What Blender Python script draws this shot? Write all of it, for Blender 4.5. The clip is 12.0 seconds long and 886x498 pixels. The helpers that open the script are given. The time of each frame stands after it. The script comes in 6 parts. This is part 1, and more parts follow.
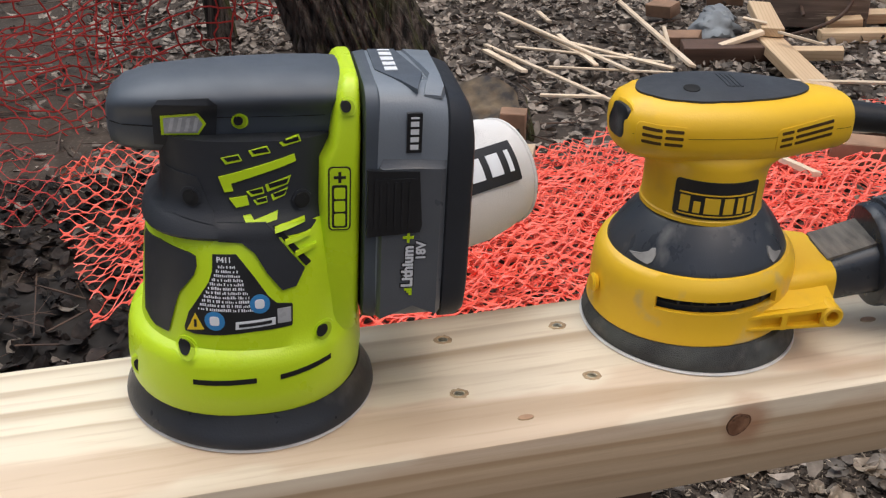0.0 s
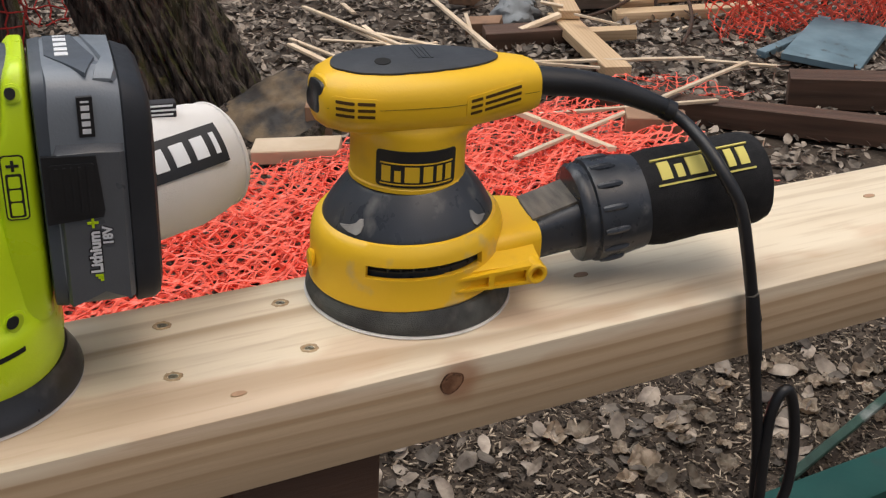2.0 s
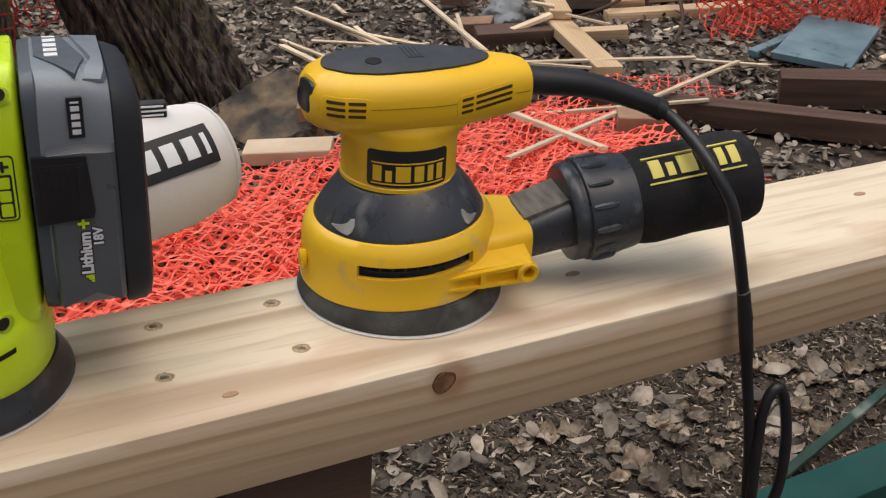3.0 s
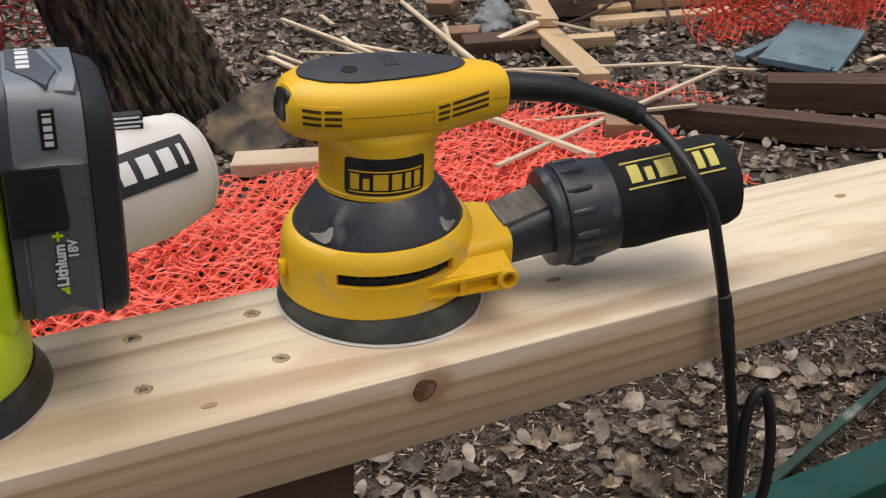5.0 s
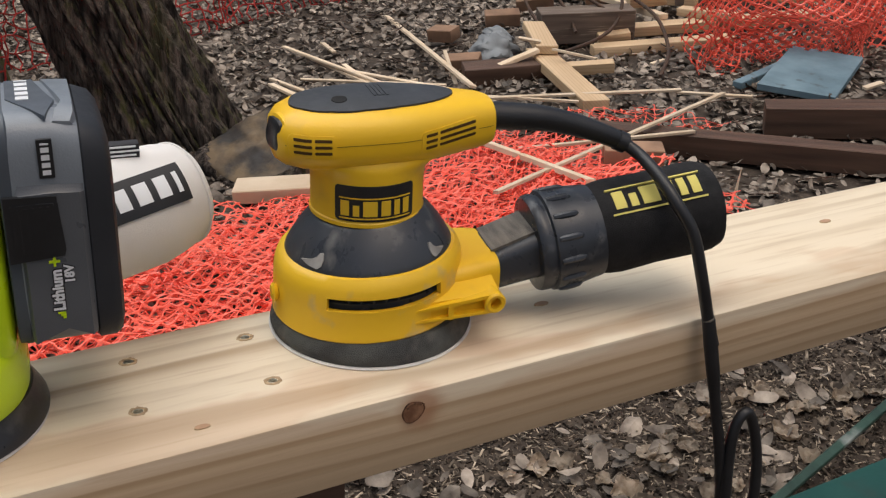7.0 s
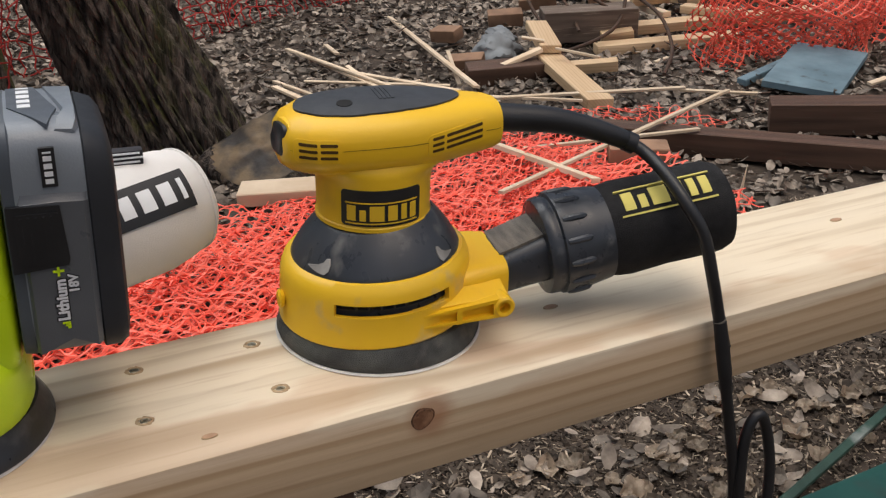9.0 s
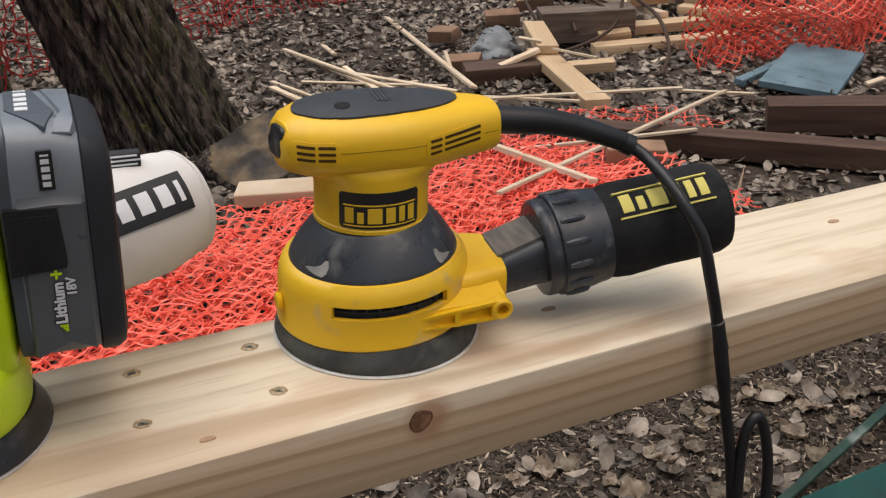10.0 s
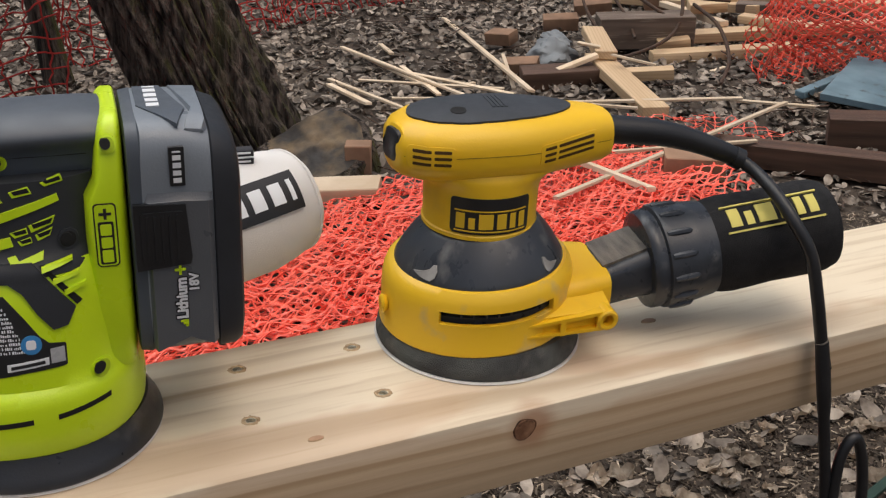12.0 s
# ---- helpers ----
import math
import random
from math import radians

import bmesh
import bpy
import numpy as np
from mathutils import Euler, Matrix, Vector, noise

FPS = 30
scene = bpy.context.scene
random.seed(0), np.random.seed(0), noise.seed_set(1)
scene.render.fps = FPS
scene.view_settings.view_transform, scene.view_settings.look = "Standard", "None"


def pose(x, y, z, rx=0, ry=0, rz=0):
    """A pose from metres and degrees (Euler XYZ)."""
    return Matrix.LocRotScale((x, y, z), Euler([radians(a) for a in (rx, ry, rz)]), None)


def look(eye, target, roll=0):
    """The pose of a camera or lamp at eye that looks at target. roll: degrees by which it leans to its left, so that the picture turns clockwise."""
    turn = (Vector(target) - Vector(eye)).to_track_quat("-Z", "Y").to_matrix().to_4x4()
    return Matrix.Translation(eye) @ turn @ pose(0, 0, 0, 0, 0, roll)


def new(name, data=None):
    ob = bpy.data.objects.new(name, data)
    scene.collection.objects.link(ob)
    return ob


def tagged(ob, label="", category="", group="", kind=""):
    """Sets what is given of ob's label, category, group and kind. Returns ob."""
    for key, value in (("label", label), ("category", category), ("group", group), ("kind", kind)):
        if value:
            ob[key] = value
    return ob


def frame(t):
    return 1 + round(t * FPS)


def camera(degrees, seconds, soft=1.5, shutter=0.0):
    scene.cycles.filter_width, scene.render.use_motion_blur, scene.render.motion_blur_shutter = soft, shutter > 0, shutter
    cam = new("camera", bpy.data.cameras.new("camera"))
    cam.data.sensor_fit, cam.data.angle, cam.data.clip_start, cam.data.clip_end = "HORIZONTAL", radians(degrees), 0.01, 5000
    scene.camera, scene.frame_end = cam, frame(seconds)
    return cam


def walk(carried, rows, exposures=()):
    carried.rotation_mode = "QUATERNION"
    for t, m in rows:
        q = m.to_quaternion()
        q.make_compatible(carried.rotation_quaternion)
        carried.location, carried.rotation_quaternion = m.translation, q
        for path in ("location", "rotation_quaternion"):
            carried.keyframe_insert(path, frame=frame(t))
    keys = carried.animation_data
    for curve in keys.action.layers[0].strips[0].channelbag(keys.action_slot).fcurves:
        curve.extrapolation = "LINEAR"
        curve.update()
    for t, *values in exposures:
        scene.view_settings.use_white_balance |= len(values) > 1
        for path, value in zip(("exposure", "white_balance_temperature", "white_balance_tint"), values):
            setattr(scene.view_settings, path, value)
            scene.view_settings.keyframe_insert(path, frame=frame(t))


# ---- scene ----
cam = camera(42.8, 12.0, soft=1.25)
PATH = [
    (0.0, -0.1220, -0.4190, 1.3467, -19.44, -27.57, 3.07),
    (0.2, -0.1047, -0.4309, 1.3484, -22.20, -27.25, 3.22),
    (0.5, -0.0836, -0.4454, 1.3505, -25.97, -26.85, 3.36),
    (0.7, -0.0767, -0.4481, 1.3481, -27.87, -26.88, 3.55),
    (1.0, -0.0699, -0.4508, 1.3457, -28.29, -27.30, 3.69),
    (1.5, -0.0653, -0.4531, 1.3475, -28.18, -27.02, 3.39),
    (2.0, -0.0628, -0.4593, 1.3460, -28.81, -27.41, 3.35),
    (2.5, -0.0636, -0.4599, 1.3463, -28.90, -27.11, 3.39),
    (2.7, -0.0632, -0.4599, 1.3460, -29.18, -27.41, 3.35),
    (4.3, -0.0600, -0.4598, 1.3434, -29.20, -26.72, 3.02),
    (4.5, -0.0596, -0.4598, 1.3431, -29.19, -26.97, 3.04),
    (5.0, -0.0554, -0.4631, 1.3444, -29.64, -26.87, 2.62),
    (5.5, -0.0537, -0.4659, 1.3448, -29.75, -26.74, 2.49),
    (6.0, -0.0552, -0.4689, 1.3486, -29.61, -26.05, 2.59),
    (6.5, -0.0574, -0.4766, 1.3525, -29.32, -25.41, 2.41),
    (7.0, -0.0552, -0.4799, 1.3514, -29.42, -25.56, 2.44),
    (7.2, -0.0550, -0.4791, 1.3513, -29.50, -25.62, 2.36),
    (8.8, -0.0532, -0.4731, 1.3504, -29.05, -25.40, 1.72),
    (9.0, -0.0530, -0.4724, 1.3503, -29.14, -25.56, 1.68),
    (9.5, -0.0535, -0.4722, 1.3516, -29.10, -25.34, 1.66),
    (10.0, -0.0529, -0.4713, 1.3512, -29.29, -25.55, 1.71),
    (10.5, -0.0547, -0.4672, 1.3519, -29.21, -25.26, 2.19),
    (11.0, -0.0590, -0.4631, 1.3526, -29.45, -25.10, 2.77),
    (11.5, -0.0642, -0.4622, 1.3513, -29.59, -25.12, 3.21),
    (11.8, -0.0729, -0.4578, 1.3515, -28.55, -25.00, 3.05),
    (12.0, -0.0860, -0.4513, 1.3519, -26.94, -25.58, 2.82),
]
walk(cam, [(t, pose(x, y, z) @ pose(0, 0, 0, 90 + pitch, 0, yaw) @ pose(0, 0, 0, 0, 0, roll))
           for t, x, y, z, yaw, pitch, roll in PATH],
     exposures=[(0.0, 0.03, 6150, 10), (0.5, 0.04, 6400, 10), (1.2, -0.02, 6500, 10), (2.5, -0.11, 6500, 10), (7.0, -0.11, 6500, 10), (12.0, -0.12, 6500, 10)])

# ---- light: an overcast woodland afternoon ----
world = bpy.data.worlds.new("overcast_sky")
world.use_nodes = True
scene.world = world
wn = world.node_tree
sky = wn.nodes.new("ShaderNodeTexSky")
sky.sky_type, sky.sun_disc = "NISHITA", False
sky.sun_elevation, sky.sun_rotation = radians(70), radians(160)
sky.air_density, sky.dust_density, sky.ozone_density = 1.0, 7.0, 0.3
wn.nodes["Background"].inputs["Strength"].default_value = 0.098
wn.links.new(sky.outputs[0], wn.nodes["Background"].inputs["Color"])
sun = new("sun", bpy.data.lights.new("sun", "SUN"))
sun.data.energy, sun.data.angle, sun.data.color = 2.45, radians(60), (1.0, 0.985, 0.955)
sun.matrix_world = look((-0.9, 2.15, 4.6), (0.2, 0.1, 0))

# ---- materials ----


def mat(name, c1, c2=None, scale=8.0, rough=0.6, metal=0.0, bump=0.0, bscale=90.0, stretch=(1, 1, 1), spread=0.18,
        dirt=None, dirt_scale=14.0, dirt_from=0.55, vary=0.0, island=False, coat=0.0, deep=0.002):
    """Noise between two colours, patches of dirt over it, fine relief, and a shade of its own for each piece."""
    m = bpy.data.materials.new(name)
    m.use_nodes = True
    n, k = m.node_tree.nodes, m.node_tree.links
    b = n["Principled BSDF"]
    b.inputs["Metallic"].default_value = metal
    b.inputs["Coat Weight"].default_value = coat
    b.inputs["Specular IOR Level"].default_value = 0.5 if coat or rough < 0.5 else 0.35
    c2 = c2 or tuple(v * 0.8 for v in c1)
    co, mp = n.new("ShaderNodeTexCoord"), n.new("ShaderNodeMapping")
    mp.inputs["Scale"].default_value = stretch
    k.new(co.outputs["Object"], mp.inputs["Vector"])

    def tex(s, detail=5.0):
        t = n.new("ShaderNodeTexNoise")
        t.inputs["Scale"].default_value, t.inputs["Detail"].default_value = s, detail
        k.new(mp.outputs[0], t.inputs["Vector"])
        return t.outputs["Fac"]

    def span(value, lo, hi, a=0.0, z=1.0):
        r = n.new("ShaderNodeMapRange")
        r.inputs[1].default_value, r.inputs[2].default_value, r.inputs[3].default_value, r.inputs[4].default_value = lo, hi, a, z
        k.new(value, r.inputs[0])
        return r.outputs[0]

    def mix(fac, a, z, kind="MIX"):
        x = n.new("ShaderNodeMix")
        x.data_type, x.blend_type = "RGBA", kind
        for socket, value in ((x.inputs[0], fac), (x.inputs[6], a), (x.inputs[7], z)):
            if isinstance(value, (int, float)):
                socket.default_value = value
            elif isinstance(value, tuple):
                socket.default_value = (*value, 1)
            else:
                k.new(value, socket)
        return x.outputs[2]

    out = mix(span(tex(scale), 0.5 - spread, 0.5 + spread), c1, c2)
    if dirt:
        out = mix(span(tex(dirt_scale, 8.0), dirt_from, dirt_from + 0.14), out, dirt)
    if vary:
        src = n.new("ShaderNodeNewGeometry").outputs["Random Per Island"] if island else n.new("ShaderNodeObjectInfo").outputs["Random"]
        hsv = n.new("ShaderNodeHueSaturation")
        k.new(out, hsv.inputs["Color"])
        k.new(span(src, 0, 1, 1 - vary, 1 + vary), hsv.inputs["Value"])
        out = hsv.outputs[0]
    k.new(out, b.inputs["Base Color"])
    k.new(span(tex(scale * 3), 0.3, 0.7, rough - 0.08, rough + 0.08), b.inputs["Roughness"])
    if bump:
        bp = n.new("ShaderNodeBump")
        bp.inputs["Strength"].default_value, bp.inputs["Distance"].default_value = bump, deep
        k.new(tex(bscale, 6.0), bp.inputs["Height"])
        k.new(bp.outputs[0], b.inputs["Normal"])
    return m


def timber(name, pale, band, late, ring=24.0, rough=0.55, stretch=(0.5, 6.0, 9.0), blush=None, line=0.35, patchy=False):
    """Sawn softwood: long growth bands along x, thin late-wood lines, a blush of redder wood and fine grain."""
    m = mat(name, pale, band, scale=2.2, stretch=stretch, rough=rough, spread=0.16)
    n, k = m.node_tree.nodes, m.node_tree.links
    b = n["Principled BSDF"]
    base = b.inputs["Base Color"].links[0].from_socket
    mp = next(x for x in n if x.type == "MAPPING")
    co = next(x for x in n if x.type == "TEX_COORD")
    wv = n.new("ShaderNodeTexWave")
    wv.bands_direction = "DIAGONAL"
    wv.inputs["Scale"].default_value, wv.inputs["Distortion"].default_value = ring / 20, 3.5
    wv.inputs["Detail"].default_value, wv.inputs["Detail Scale"].default_value = 3.0, 0.7
    mp2 = n.new("ShaderNodeMapping")
    mp2.inputs["Scale"].default_value = (0.9, 34.0, 34.0)
    k.new(co.outputs["Object"], mp2.inputs["Vector"])
    k.new(mp2.outputs[0], wv.inputs["Vector"])
    ramp = n.new("ShaderNodeValToRGB")
    ramp.color_ramp.elements[0].position, ramp.color_ramp.elements[1].position = 0.62, 0.97
    ramp.color_ramp.elements[0].color, ramp.color_ramp.elements[1].color = (0, 0, 0, 1), (line, line, line, 1)
    k.new(wv.outputs["Fac"], ramp.inputs[0])
    x = n.new("ShaderNodeMix")
    x.data_type = "RGBA"
    lines = ramp.outputs[0]
    if patchy:
        pt = n.new("ShaderNodeTexNoise")
        pt.inputs["Scale"].default_value, pt.inputs["Detail"].default_value = 1.0, 2.0
        mp5 = n.new("ShaderNodeMapping")
        mp5.inputs["Scale"].default_value = (1.6, 22.0, 5.0)
        k.new(co.outputs["Object"], mp5.inputs["Vector"])
        k.new(mp5.outputs[0], pt.inputs["Vector"])
        pr = n.new("ShaderNodeMapRange")
        pr.inputs[1].default_value, pr.inputs[2].default_value, pr.inputs[3].default_value = 0.40, 0.60, 0.08
        k.new(pt.outputs["Fac"], pr.inputs[0])
        mu = n.new("ShaderNodeMath")
        mu.operation = "MULTIPLY"
        k.new(lines, mu.inputs[0])
        k.new(pr.outputs[0], mu.inputs[1])
        lines = mu.outputs[0]
    k.new(lines, x.inputs[0])
    k.new(base, x.inputs[6])
    x.inputs[7].default_value = (*late, 1)
    out = x.outputs[2]
    if blush:
        t = n.new("ShaderNodeTexNoise")
        t.inputs["Scale"].default_value, t.inputs["Detail"].default_value = 5.0, 2.0
        mp3 = n.new("ShaderNodeMapping")
        mp3.inputs["Scale"].default_value = (0.9, 3.0, 3.0)
        k.new(co.outputs["Object"], mp3.inputs["Vector"])
        k.new(mp3.outputs[0], t.inputs["Vector"])
        r = n.new("ShaderNodeMapRange")
        r.inputs[1].default_value, r.inputs[2].default_value, r.inputs[4].default_value = 0.54, 0.68, 0.7
        k.new(t.outputs["Fac"], r.inputs[0])
        y = n.new("ShaderNodeMix")
        y.data_type = "RGBA"
        k.new(r.outputs[0], y.inputs[0])
        k.new(out, y.inputs[6])
        y.inputs[7].default_value = (*blush, 1)
        out = y.outputs[2]
    k.new(out, b.inputs["Base Color"])
    g = n.new("ShaderNodeTexNoise")
    g.inputs["Scale"].default_value, g.inputs["Detail"].default_value = 40.0, 6.0
    mp4 = n.new("ShaderNodeMapping")
    mp4.inputs["Scale"].default_value = (0.3, 8.0, 8.0)
    k.new(co.outputs["Object"], mp4.inputs["Vector"])
    k.new(mp4.outputs[0], g.inputs["Vector"])
    bp = n.new("ShaderNodeBump")
    bp.inputs["Strength"].default_value, bp.inputs["Distance"].default_value = 0.25, 0.001
    k.new(g.outputs["Fac"], bp.inputs["Height"])
    k.new(bp.outputs[0], b.inputs["Normal"])
    return m


def ringed_timber():
    """The beam's own wood: growth rings about a pith line below it, redder heartwood within, pale sapwood round it,
    near-face shade in the deepest tone.
    """
    m = mat("fresh_pine", (0.790, 0.700, 0.540), (0.71, 0.600, 0.44), scale=1.6, stretch=(0.6, 7.0, 9.0), rough=0.55, spread=0.2)
    n, k = m.node_tree.nodes, m.node_tree.links
    b = n["Principled BSDF"]
    base = b.inputs["Base Color"].links[0].from_socket
    co = next(x for x in n if x.type == "TEX_COORD")

    def tex(stretch, detail=3.0):
        mp, t = n.new("ShaderNodeMapping"), n.new("ShaderNodeTexNoise")
        mp.inputs["Scale"].default_value = stretch
        t.inputs["Scale"].default_value, t.inputs["Detail"].default_value = 1.0, detail
        k.new(co.outputs["Object"], mp.inputs["Vector"])
        k.new(mp.outputs[0], t.inputs["Vector"])
        return t.outputs["Fac"]

    def calc(kind, a, c, d=None):
        x = n.new("ShaderNodeMath")
        x.operation = kind
        for socket, value in zip(x.inputs, (a, c, d)):
            if isinstance(value, (int, float)):
                socket.default_value = value
            elif value is not None:
                k.new(value, socket)
        return x.outputs[0]

    def ease(value, lo, hi, top):
        r = n.new("ShaderNodeMapRange")
        r.interpolation_type = "SMOOTHSTEP"
        r.inputs[1].default_value, r.inputs[2].default_value, r.inputs[4].default_value = lo, hi, top
        k.new(value, r.inputs[0])
        return r.outputs[0]

    def blend(fac, a, colour):
        x = n.new("ShaderNodeMix")
        x.data_type = "RGBA"
        k.new(fac, x.inputs[0])
        k.new(a, x.inputs[6])
        x.inputs[7].default_value = (*colour, 1)
        return x.outputs[2]
    xyz = n.new("ShaderNodeSeparateXYZ")
    k.new(co.outputs["Object"], xyz.inputs[0])
    dy, dz = calc("SUBTRACT", xyz.outputs["Y"], 0.015), calc("SUBTRACT", xyz.outputs["Z"], 0.890)
    rad = calc("SQRT", calc("ADD", calc("MULTIPLY", dy, dy), calc("MULTIPLY", dz, dz)), 0)
    rad = calc("ADD", rad, calc("MULTIPLY", tex((1.5, 9.0, 9.0), 2.0), 0.022))
    rad = calc("ADD", rad, calc("MULTIPLY", tex((4.0, 60.0, 60.0), 3.0), 0.0014))
    ring = calc("FRACT", calc("MULTIPLY", rad, 96.0), 0)
    late = calc("MULTIPLY", ease(ring, 0.35, 0.86, 1.0), ease(calc("SUBTRACT", 1.0, ring), 0.0, 0.12, 1.0))
    late = calc("MULTIPLY", late, ease(tex((1.1, 30.0, 30.0), 2.0), 0.30, 0.66, 0.64))
    heart = calc("ADD", rad, calc("MULTIPLY", tex((7.0, 16.0, 16.0), 3.0), 0.085))
    out = blend(ease(calc("SUBTRACT", 0.1648, heart), 0.0, 0.006, 0.50), base, (0.62, 0.445, 0.300))
    # Deeper heartwood tone near the pith also carries the near face's shade.
    out = blend(ease(calc("SUBTRACT", 0.1235, rad), 0.0, 0.013, 0.68), out, (0.52, 0.370, 0.215))
    out = blend(late, out, (0.34, 0.215, 0.108))
    # red flush in the wood round the knot in the near face
    kx, kz = calc("SUBTRACT", xyz.outputs["X"], 0.206), calc("SUBTRACT", xyz.outputs["Z"], 0.9875)
    far = calc("SQRT", calc("ADD", calc("MULTIPLY", kx, kx), calc("ADD", calc("MULTIPLY", kz, kz), calc("MULTIPLY", xyz.outputs["Y"], xyz.outputs["Y"]))), 0)
    far = calc("ADD", far, calc("MULTIPLY", tex((40.0, 90.0, 90.0), 3.0), 0.012))
    out = blend(ease(calc("SUBTRACT", 0.026, far), 0.0, 0.014, 0.7), out, (0.36, 0.17, 0.085))
    out = blend(ease(tex((14.0, 220.0, 220.0), 5.0), 0.50, 0.72, 0.28), out, (0.42, 0.28, 0.16))
    k.new(out, b.inputs["Base Color"])
    bp = n.new("ShaderNodeBump")
    bp.inputs["Strength"].default_value, bp.inputs["Distance"].default_value = 0.3, 0.001
    k.new(tex((12.0, 320.0, 320.0), 6.0), bp.inputs["Height"])
    k.new(bp.outputs[0], b.inputs["Normal"])
    return m


BEAM = ringed_timber()
PINE = timber("scrap_pine", (0.64, 0.475, 0.295), (0.52, 0.365, 0.215), (0.38, 0.235, 0.12))
LATH = mat("lath_wood", (0.76, 0.63, 0.47), (0.60, 0.46, 0.31), scale=6, rough=0.7, bump=0.3, vary=0.2)
RUSTWOOD = mat("cut_block_wood", (0.33, 0.20, 0.125), (0.20, 0.12, 0.075), scale=10, rough=0.8, bump=0.4, vary=0.2)
DARKWOOD = mat("stained_beam", (0.115, 0.064, 0.042), (0.056, 0.032, 0.021), scale=5, stretch=(0.4, 6, 6), rough=0.62, bump=0.4, dirt=(0.12, 0.08, 0.06), dirt_from=0.62)
KNOTPALE = mat("faint_knot_wood", (0.49, 0.31, 0.19), (0.40, 0.245, 0.15), scale=150, rough=0.6)
FRAY = mat("frayed_wood", (0.52, 0.39, 0.24), (0.34, 0.24, 0.14), scale=300, rough=0.8)
KNOT = mat("knot_wood", (0.170, 0.082, 0.044), (0.300, 0.160, 0.090), scale=130, rough=0.55, bump=0.5, spread=0.1, dirt=(0.035, 0.018, 0.011), dirt_scale=210, dirt_from=0.56)
KNOTRIM = mat("knot_bark", (0.050, 0.024, 0.014), (0.20, 0.10, 0.055), scale=110, rough=0.7, spread=0.08)
WEATHERED = mat("weathered_timber", (0.19, 0.145, 0.115), (0.10, 0.075, 0.058), scale=5, stretch=(0.5, 6, 6), rough=0.8, bump=0.5, dirt=(0.26, 0.215, 0.17), dirt_from=0.58)
WETLEAF = mat("wet_black_leaves", (0.034, 0.025, 0.020), (0.009, 0.007, 0.006), scale=25, rough=0.9, vary=0.7, island=True)
STEEL = mat("screw_steel", (0.45, 0.42, 0.32), (0.25, 0.23, 0.18), scale=200, rough=0.4, metal=0.9)
# Dark amber: shade inside the yellow slots and seam, laid on as colour.
VENT_SHADE = mat("vent_gap_shade", (0.085, 0.042, 0.005), (0.055, 0.026, 0.004), scale=60, rough=0.6)
# Near-black for holes, slits and seams: their inner shade as a flat colour.
RECESS_SHADE = mat("black_recess_shade", (0.012, 0.012, 0.012), rough=0.85)
YELLOW = mat("yellow_plastic", (0.88, 0.55, 0.024), (0.84, 0.495, 0.010), scale=14, rough=0.36, bump=0.05, bscale=900, dirt=(0.74, 0.44, 0.03), dirt_scale=30, dirt_from=0.60)
YELLOWBASE = mat("scuffed_yellow_plastic", (0.88, 0.55, 0.024), (0.82, 0.49, 0.020), scale=14, rough=0.38, bump=0.04, bscale=700, dirt=(0.62, 0.44, 0.16), dirt_scale=46, dirt_from=0.585)
RUBBER = mat("grey_rubber", (0.045, 0.050, 0.058), (0.032, 0.036, 0.042), scale=30, rough=0.52, bump=0.2, bscale=1500)
SKIRT = mat("dusty_grey_rubber", (0.046, 0.053, 0.064), (0.034, 0.039, 0.047), scale=30, rough=0.33, bump=0.05, bscale=900, dirt=(0.17, 0.17, 0.165), dirt_scale=38, dirt_from=0.58, stretch=(1.6, 1.6, 0.6))
FOAM = mat("pad_foam", (0.100, 0.108, 0.103), (0.050, 0.052, 0.053), scale=60, rough=0.85, bump=0.5, bscale=1500, dirt=(0.17, 0.165, 0.15), dirt_scale=34, dirt_from=0.57)
PAPER = mat("sandpaper_edge", (0.76, 0.74, 0.71), (0.60, 0.58, 0.55), scale=80, rough=0.8)
BLACK = mat("black_plastic", (0.012, 0.013, 0.015), (0.020, 0.021, 0.023), scale=40, rough=0.38, bump=0.1, bscale=900)
DUSTY = mat("rubbed_grey_plastic", (0.20, 0.18, 0.15), (0.10, 0.092, 0.080), scale=40, stretch=(6, 1, 1), rough=0.6, bump=0.3, bscale=300)
SLEEVE = mat("scuffed_black_plastic", (0.026, 0.031, 0.039), (0.038, 0.044, 0.054), scale=40, rough=0.32, bump=0.06, bscale=600, dirt=(0.085, 0.088, 0.092), dirt_scale=90, dirt_from=0.62)
FABRIC = mat("black_fabric", (0.010, 0.010, 0.011), (0.018, 0.018, 0.019), scale=60, rough=0.9, bump=0.5, bscale=1800)
LOGO_YELLOW = mat("logo_yellow", (0.80, 0.52, 0.03), rough=0.5)
PRINT_YELLOW = mat("printed_pale_yellow", (0.72, 0.62, 0.16), rough=0.7)
LIME = mat("lime_plastic", (0.58, 0.80, 0.012), (0.55, 0.75, 0.011), scale=14, rough=0.32, bump=0.08, bscale=900)
# Charcoal rubber made darker, with the shade under the handle in its colour.
GRIP = mat("dark_shaded_grip_rubber", (0.030, 0.033, 0.039), (0.024, 0.0265, 0.031), scale=30, rough=0.5, bump=0.10, bscale=1500)
# Darker copy of the lime: a socket wall's half shade as colour.
SHADED_LIME = mat("lime_socket_wall_shade", (0.42, 0.58, 0.01), (0.33, 0.46, 0.01), scale=60, rough=0.6)
CHARCOAL = mat("charcoal_rubber", (0.075, 0.089, 0.108), (0.060, 0.072, 0.088), scale=30, rough=0.46, bump=0.08, bscale=1500)
